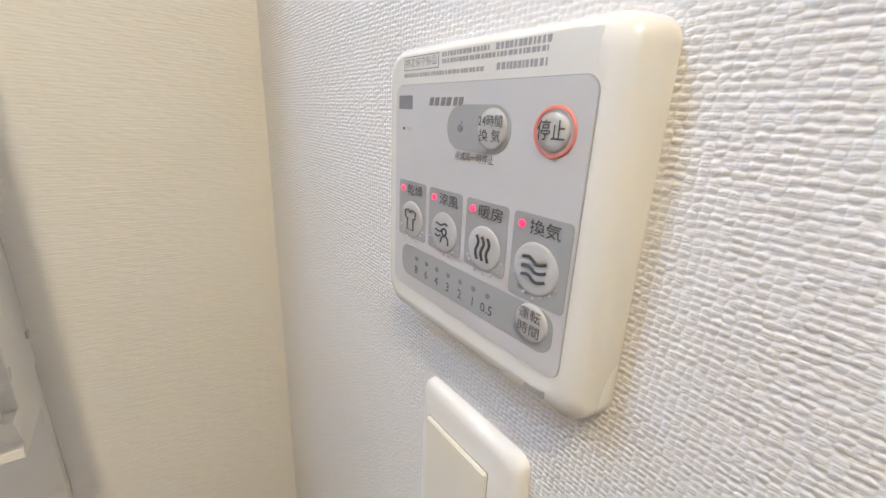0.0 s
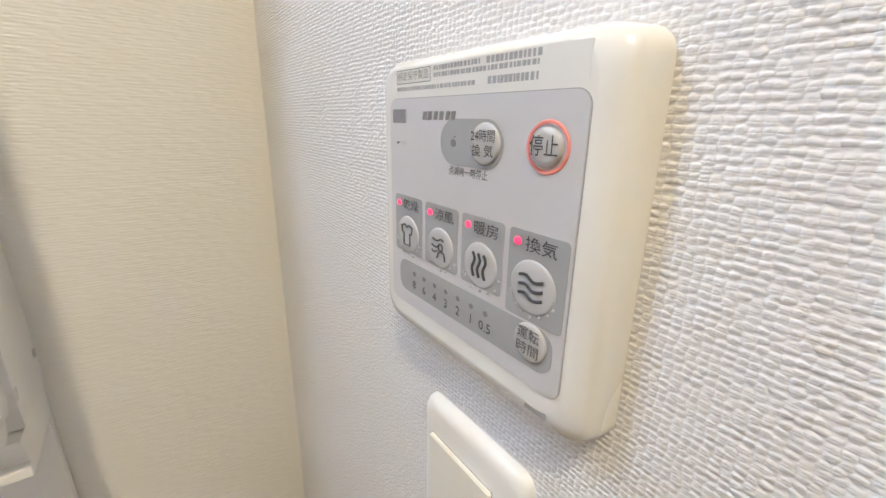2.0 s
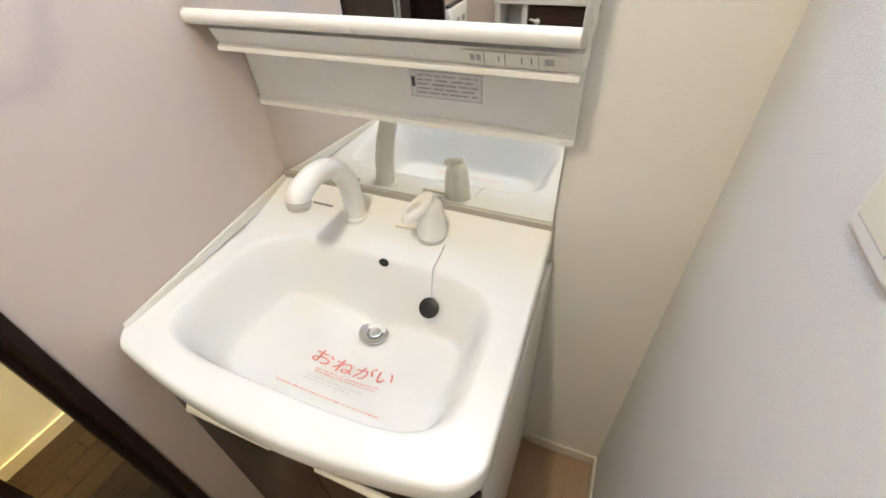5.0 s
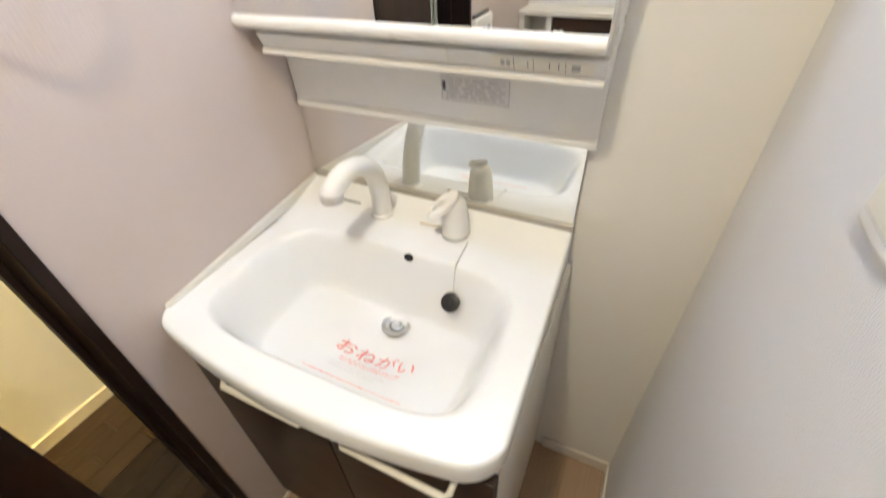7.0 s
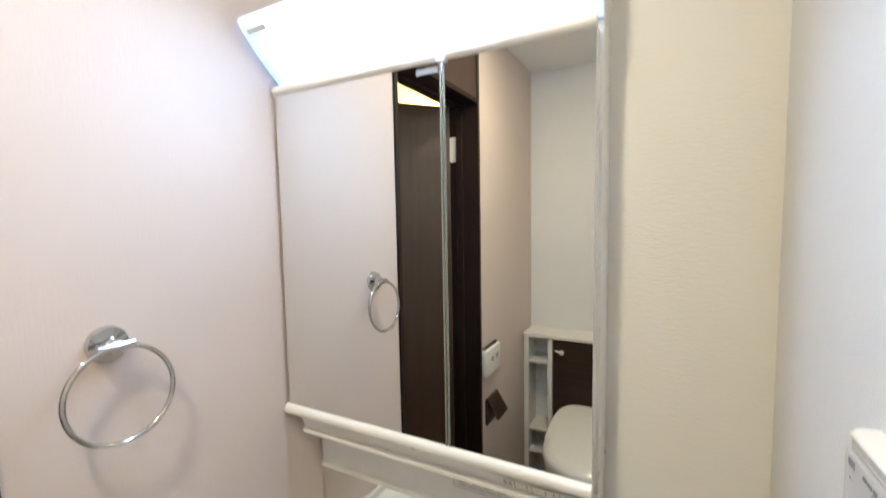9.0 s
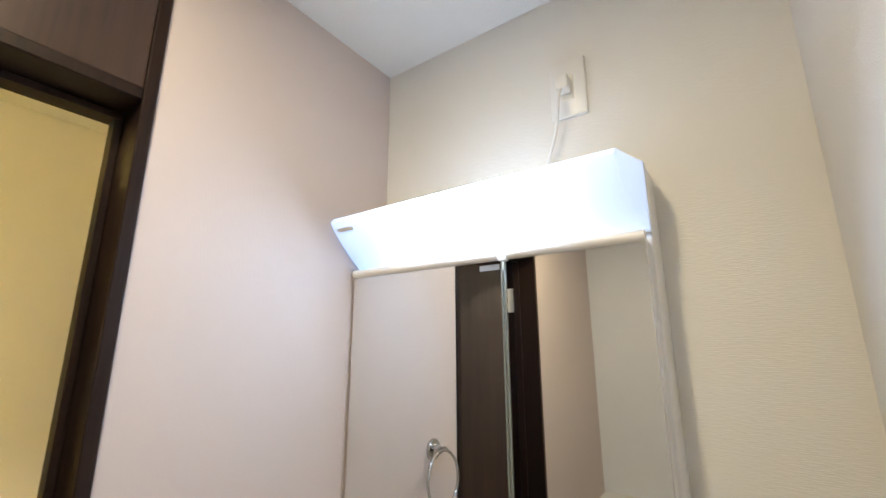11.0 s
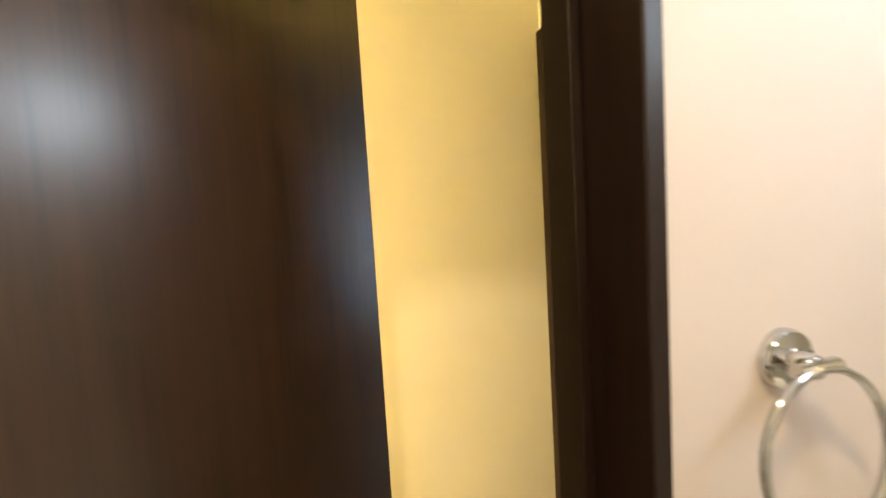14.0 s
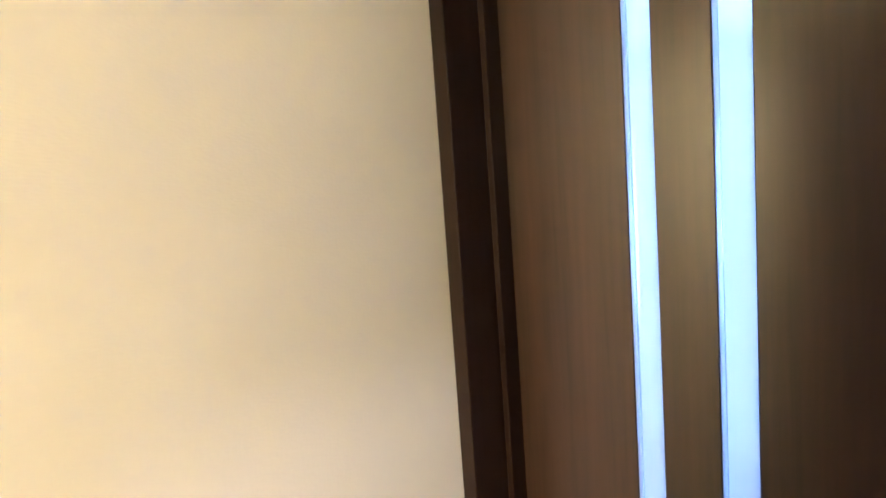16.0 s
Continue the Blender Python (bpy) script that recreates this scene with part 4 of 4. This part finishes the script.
part("red_ring", stop_ring, SALMON, face, "thin salmon-red ring")
bst = dome(0.3846, 1.3616, 0.0056, T, 0.0016, BUTTON, panel, label="round pale stop key")
words("停止", 0.3846, 1.3616, 0.0062, bst, T + 0.00175, INK, 0.0098)
# flat ink dot gives the shade inside the reset pinhole
on_panel("reset_hole", ring_outline(0.3052, 1.3590, 0.0006, 0.0006, 12), T, F2, INK, face)
words("リセット", 0.3092, 1.3589, 0.0020, face, F1, INK_SOFT, 0.0046)
on_panel("badge", rounded(0.3010, 1.3670, 0.3112, 1.3725, 0.0003), T, F1, INK_SOFT, face, "small dark grey maker's badge")
for u0, u1 in ((0.3235, 0.3265), (0.3269, 0.3300), (0.3308, 0.3338), (0.3342, 0.3372), (0.3382, 0.3408), (0.3412, 0.3440)):
    on_panel("print_block", [(u0, 1.3685), (u1 - 0.0006, 1.3685), (u1, 1.3715), (u0 + 0.0006, 1.3715)], T, F1, INK_SOFT, face)

FAN_KEYS = ((0.3022, "乾燥"), (0.3258, "涼風"), (0.3494, "暖房"), (0.3730, "換気"))
for k, (u, word) in enumerate(FAN_KEYS):
    on_panel("key_field", rounded(u, 1.3110, u + 0.0212, 1.3368, 0.0016) if k < 3 else rounded(u, 1.3080, u + 0.0225, 1.3368, 0.0016), T - 0.0005, F1, GREY, face, "grey key field")
    words(word, u + 0.0128, 1.3326, 0.0052, face, F2, INK, 0.0118)
    lamp = dome(u + 0.0036, 1.3330, 0.00135, F1, 0.0007, LED, panel, "indicator_lamp", "lit red indicator lamp")
    cu, cv = u + 0.0106, 1.3195
    key = dome(cu, cv, 0.0083 if k < 3 else 0.0088, F1, 0.0007, BUTTON, panel, label="round pale grey key")
    w = F1 + 0.00085
    if k == 0:
        shirt = [(-4.2, 3.8), (-1.6, 4.6), (0, 3.4), (1.6, 4.6), (4.2, 3.8), (3.6, 0.6), (2.2, 1.0), (2.4, -4.6), (-2.4, -4.6), (-2.2, 1.0), (-3.6, 0.6)]
        strokes = [[(x * 0.001, y * 0.001) for x, y in shirt + shirt[:1]]]
    elif k == 1:
        strokes = [[(-0.004, 0.0036), (-0.001, 0.0030), (0.001, 0.0040), (0.003, 0.0036)], [(-0.0045, 0.0008), (-0.002, 0.0002), (0.0, 0.001)], [(0.0012 + 0.0014 * math.cos(a / 5), 0.0006 + 0.0014 * math.sin(a / 5)) for a in range(32)], [(-0.001, -0.0042), (0.0, -0.0018), (0.002, -0.0012), (0.0036, -0.002), (0.0040, -0.0046)], [(-0.0045, -0.0014), (-0.003, -0.002), (-0.001, -0.0012)]]
    elif k == 2:
        strokes = [[(d - 0.0004, 0.0045), (d + 0.0007, 0.002), (d - 0.0006, -0.0015), (d + 0.0004, -0.0045)] for d in (-0.0028, 0.0, 0.0028)]
    else:
        strokes = [[(-0.0046, d + 0.0004), (-0.002, d + 0.0008), (0.001, d - 0.0008), (0.0046, d + 0.0002)] for d in (-0.003, 0.0, 0.003)]
    for s in strokes:
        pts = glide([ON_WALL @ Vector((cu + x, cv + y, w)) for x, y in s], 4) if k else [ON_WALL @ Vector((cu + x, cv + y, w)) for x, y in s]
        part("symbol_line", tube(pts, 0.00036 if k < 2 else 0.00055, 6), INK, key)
    random.seed(20 + k)
    for q in range(7):
        a = radians(205 + 22 * q)
        b = lathe([(0.00052, F1), (0.00045, F1 + 0.0004), (0.0001, F1 + 0.0005)], (cu + 0.0100 * math.cos(a) + random.uniform(-0.0008, 0.0008), cv + 0.0094 * math.sin(a) + random.uniform(-0.0008, 0.0008)), 10)
        b.transform(ON_WALL)
        part("braille_dot", b, BUTTON, face, smooth=60)
on_panel("timer_band", rounded(0.3052, 1.2922, 0.3930, 1.3072, 0.0055, 8), T - 0.0005, F1 - 0.00005, GREY, face, "grey timer band")
for k, word in enumerate(("8", "6", "4", "3", "2", "1", "0.5")):
    u = 0.3175 + k * (0.3638 - 0.3175) / 6
    on_panel("indicator", ring_outline(u, 1.3022, 0.0011, 0.0011, 18), T, F2, INK_SOFT, face)
    words(word, u, 1.2968, 0.0054, face, F2, INK)
tmb = dome(0.3846, 1.3012, 0.0066, F1, 0.0012, BUTTON, panel, label="round pale timer key")
words("運転", 0.3846, 1.3040, 0.0046, tmb, F1 + 0.00135, INK, 0.0088)
words("時間", 0.3846, 1.2988, 0.0046, tmb, F1 + 0.00135, INK, 0.0088)

# small print above and below the face plate, drawn as bars
notice = on_panel("notice_strip", rounded(0.3000, 1.3785, 0.3950, 1.3878, 0.0004), T - 0.0030, T - 0.0004, CASE, panel, "printed notice strip")
random.seed(9)
NW = T - 0.0003
words("特定保守製品", 0.3160, 1.3848, 0.0036, notice, NW + 0.0001, INK_SOFT, 0.0215)
for a in ((0.3040, 1.3822, 0.3280, 1.3825), (0.3040, 1.3872, 0.3280, 1.3875), (0.3040, 1.3822, 0.3043, 1.3875), (0.3277, 1.3822, 0.3280, 1.3875)):
    on_panel("box_line", [(a[0], a[1]), (a[2], a[1]), (a[2], a[3]), (a[0], a[3])], NW - 0.0002, NW, INK_SOFT, notice)
for v, u0, u1, h in ((1.3866, 0.330, 0.355, 0.0016), (1.3842, 0.330, 0.379, 0.0015), (1.3803, 0.304, 0.353, 0.0015), (1.3806, 0.359, 0.379, 0.0022), (1.3866, 0.358, 0.380, 0.0020)):
    u = u0
    while u < u1:
        ln = random.uniform(0.0008, 0.0017)
        on_panel("print_bar", [(u, v - h / 2), (min(u + ln, u1), v - h / 2), (min(u + ln, u1), v + h / 2), (u, v + h / 2)], NW - 0.0002, NW, PRINT, notice)
        u += ln + random.uniform(0.0003, 0.0008)
bottom = bmesh.new()
for k in range(26):
    u = 0.300 + k * 0.0034
    for v, w in ((1.2802, T - 0.0020), (1.2775, T - 0.0036)):
        if random.random() < 0.8:
            prism([(u, v - 0.0007), (u + 0.0028, v - 0.0007), (u + 0.0028, v + 0.0007), (u, v + 0.0007)], w - 0.001, w + 0.0012, ON_WALL, bottom)
on_panel("tag", [(0.3838, 1.2762), (0.3925, 1.2762), (0.3925, 1.2850), (0.3838, 1.2850)], T - 0.0060, T - 0.0006, PRINT, panel, "small grey adhesive tag")
tagged(part("bottom_print", bottom, INK_SOFT, panel, "fine grey print along the lower edge"), kind="stuff")

# ---- light switch ----
switch = thing("light_switch", (W, -0.346, 1.107), "white rocker light switch plate under the control panel", "light switch")
plate = bmesh.new()
shells = []
for inset, out, r in ((0.0, 0.0, 0.007), (0.0003, 0.0030, 0.007), (0.0016, 0.0050, 0.0075), (0.0040, 0.0063, 0.0070), (0.0065, 0.0066, 0.0060)):
    shells.append([plate.verts.new(SWITCH_AT @ Vector((u, v, out))) for u, v in rounded(0.3080 + inset, 1.1040 + inset, 0.3820 - inset, 1.2255 - inset, r, 6)])
for lo, hi in zip(shells, shells[1:]):
    for i in range(len(lo)):
        plate.faces.new((lo[i], lo[(i + 1) % len(lo)], hi[(i + 1) % len(lo)], hi[i]))
plate.faces.new(shells[-1])
bmesh.ops.recalc_face_normals(plate, faces=plate.faces[:])
part("plate", plate, WHITE, switch, smooth=60)
# raised grey plate whose colour gives the shadow round the rocker
part("rocker_gap", prism([(0.3170, 1.1175), (0.3642, 1.1175), (0.3642, 1.2067), (0.3170, 1.2067)], 0.0060, 0.0068, SWITCH_AT), GREY, switch, "narrow grey plate edge painted as the shadow round the rocker")
rocker = bmesh.new()
rock = [(0.3174, 1.1180), (0.3638, 1.1180), (0.3638, 1.2062), (0.3174, 1.2062)]
lo = [rocker.verts.new(SWITCH_AT @ Vector((u, v, 0.0064))) for u, v in rock]
hi = [rocker.verts.new(SWITCH_AT @ Vector((u, v, 0.0073 + (0.0014 if v > 1.17 else 0.0)))) for u, v in rock]
rocker.faces.new(hi)
for i in range(4):
    rocker.faces.new((lo[i], lo[(i + 1) % 4], hi[(i + 1) % 4], hi[i]))
bmesh.ops.recalc_face_normals(rocker, faces=rocker.faces[:])
bmesh.ops.bevel(rocker, geom=rocker.edges[:], offset=0.0006, segments=2, affect="EDGES")
part("rocker", rocker, CREAM, switch, "faintly cream rocker", smooth=0.0)

# ---- toilet corner behind the camera, seen in the mirror ----
toilet_cabinet = thing("toilet_cabinet", (0.42, BACK + 0.1, 0), "shelf cabinet behind the toilet with pale top and dark doors", "toilet cabinet")
CF = -1.746
part("top", box((0.004, BACK + 0.001, 0.872), (W - 0.002, CF + 0.012, 0.892), 0.0015, 1), MELAMINE, toilet_cabinet, "pale cabinet top")
for x0, x1 in ((0.004, 0.030), (0.136, 0.162), (W - 0.020, W - 0.002)):
    part("upright", box((x0, BACK + 0.002, 0), (x1, CF, 0.8715), 0.001, 1), MELAMINE, toilet_cabinet)
for z in (0.20, 0.33, 0.722):
    part("shelf", box((0.0303, BACK + 0.004, z), (0.1357, CF - 0.01, z + 0.016), 0.001, 1), MELAMINE, toilet_cabinet)
part("back_board", box((0.0303, BACK + 0.0015, 0.01), (0.1357, BACK + 0.004, 0.8715)), MELAMINE, toilet_cabinet)
part("dark_door", box((0.166, CF - 0.018, 0.02), (0.485, CF, 0.868), 0.0015, 1), CABFRONT, toilet_cabinet, "dark brown flat door")
part("dark_door", box((0.488, CF - 0.018, 0.02), (W - 0.022, CF, 0.868), 0.0015, 1), CABFRONT, toilet_cabinet, "dark brown flat door")
flush = lathe([(0.013, 0), (0.013, 0.012), (0.010, 0.016), (0.001, 0.017)], (0, 0), 20)
flush.transform(Matrix.Translation((0.212, CF, 0.803)) @ Matrix.Rotation(radians(-90), 4, "X"))
lever_part = part("flush_boss", flush, CERAMIC, toilet_cabinet, "white flush lever boss")
part("flush_lever", tube([(0.212, CF + 0.017, 0.803), (0.195, CF + 0.020, 0.811), (0.180, CF + 0.020, 0.814)], [0.007, 0.006, 0.005], 10), CERAMIC, lever_part, "white flush lever")

toilet = thing("toilet", (0.40, BACK + 0.5, 0), "white ceramic toilet with closed cream lid", "toilet")
TX = 0.395


def egg(y0, y1, half, z, grow=1.0, n=44, flat_back=True):
    out = []
    cy, ly = (y0 + y1) / 2, (y1 - y0) / 2
    for k in range(n):
        a = 2 * math.pi * k / n
        s, c = math.sin(a), math.cos(a)
        y = cy + ly * (abs(s) ** 0.75) * (1 if s > 0 else -1)
        wd = half * (abs(c) ** (0.75 if y > cy else 0.45)) * (1 if c > 0 else -1)
        out.append((TX + wd * grow, y, z))
    return out


def loft(rings):
    b = bmesh.new()
    ls = [[b.verts.new(p) for p in r] for r in rings]
    n = len(ls[0])
    for p, q in zip(ls, ls[1:]):
        for i in range(n):
            b.faces.new((p[i], p[(i + 1) % n], q[(i + 1) % n], q[i]))
    b.faces.new(ls[0][::-1])
    b.faces.new(ls[-1])
    bmesh.ops.recalc_face_normals(b, faces=b.faces[:])
    return b


def tilted(ring, back_z, front_z, y0, y1):
    return [(x, y, back_z + (front_z - back_z) * (y - y0) / (y1 - y0)) for x, y, _ in ring]


Y0, Y1 = CF + 0.012, -1.250
part("pedestal", loft([egg(Y0, Y1 - 0.16, 0.125, 0), egg(Y0, Y1 - 0.14, 0.12, 0.10), egg(Y0, Y1 - 0.06, 0.15, 0.26), egg(Y0, Y1 - 0.01, 0.182, 0.385)]), CERAMIC, toilet, smooth=50)
part("seat", loft([tilted(egg(Y0, Y1, 0.195, 0), 0.386, 0.386, Y0, Y1), tilted(egg(Y0, Y1, 0.198, 0), 0.415, 0.412, Y0, Y1)]), CERAMIC, toilet, smooth=40)
part("lid", loft([tilted(egg(Y0, Y1, 0.199, 0), 0.418, 0.414, Y0, Y1), tilted(egg(Y0, Y1 + 0.002, 0.203, 0), 0.50, 0.434, Y0, Y1), tilted(egg(Y0 + 0.004, Y1 - 0.006, 0.196, 0), 0.540, 0.448, Y0, Y1), tilted(egg(Y0 + 0.03, Y1 - 0.06, 0.15, 0), 0.548, 0.455, Y0, Y1)]), CERAMIC, toilet, "cream closed lid", smooth=60)

remote = thing("toilet_remote", (0.0, -1.28, 0.84), "white wall remote control of the toilet", "remote control")
part("case", box((0.0, -1.310, 0.848), (0.026, -1.140, 0.962), 0.006, 2), WHITE, remote)
part("holder", box((0.0, -1.300, 0.950), (0.012, -1.150, 0.972), 0.002, 1), RUBBER, remote, "dark holder edge")
part("key", box((0.026, -1.275, 0.905), (0.0275, -1.245, 0.925), 0.0005, 1), GREY, remote)
part("key", box((0.026, -1.220, 0.905), (0.0275, -1.190, 0.925), 0.0005, 1), GREY, remote)
paper = thing("paper_holder", (0.0, -1.31, 0.62), "brown toilet paper holder with sloping flap", "paper holder")
part("bracket", box((0.0, -1.305, 0.615), (0.012, -1.175, 0.735), 0.004, 2), CABFRONT, paper)
flap = box((0.0, -0.062, -0.004), (0.100, 0.062, 0.004), 0.003, 2)
flap.transform(Matrix.Translation((0.008, -1.24, 0.735)) @ Matrix.Rotation(radians(58), 4, "Y"))
part("flap", flap, PLANK, paper, "sloping brown flap")

# ---- hall floor boards ----
hall_floor = bpy.data.objects["hall_floor"]
PLACE[hall_floor] = Matrix.Identity(4)
plank_mesh = None
random.seed(3)
for i in range(9):
    x0 = HALL_X + 0.009 + i * 0.0715
    if x0 > WALL_X - 0.03:
        break
    x1 = min(x0 + 0.0703, WALL_X)
    y = -2.6 + random.uniform(0, 0.5)
    cuts = [-2.6, y, y + 0.9, y + 1.8, FRONT_Y]
    for a, b in zip(cuts, cuts[1:]):
        if b - a > 0.02:
            part("floor_board", box((x0, a + 0.0006, -0.0118), (x1, b - 0.0006, -0.0008), 0.0008, 1), PLANK, hall_floor)
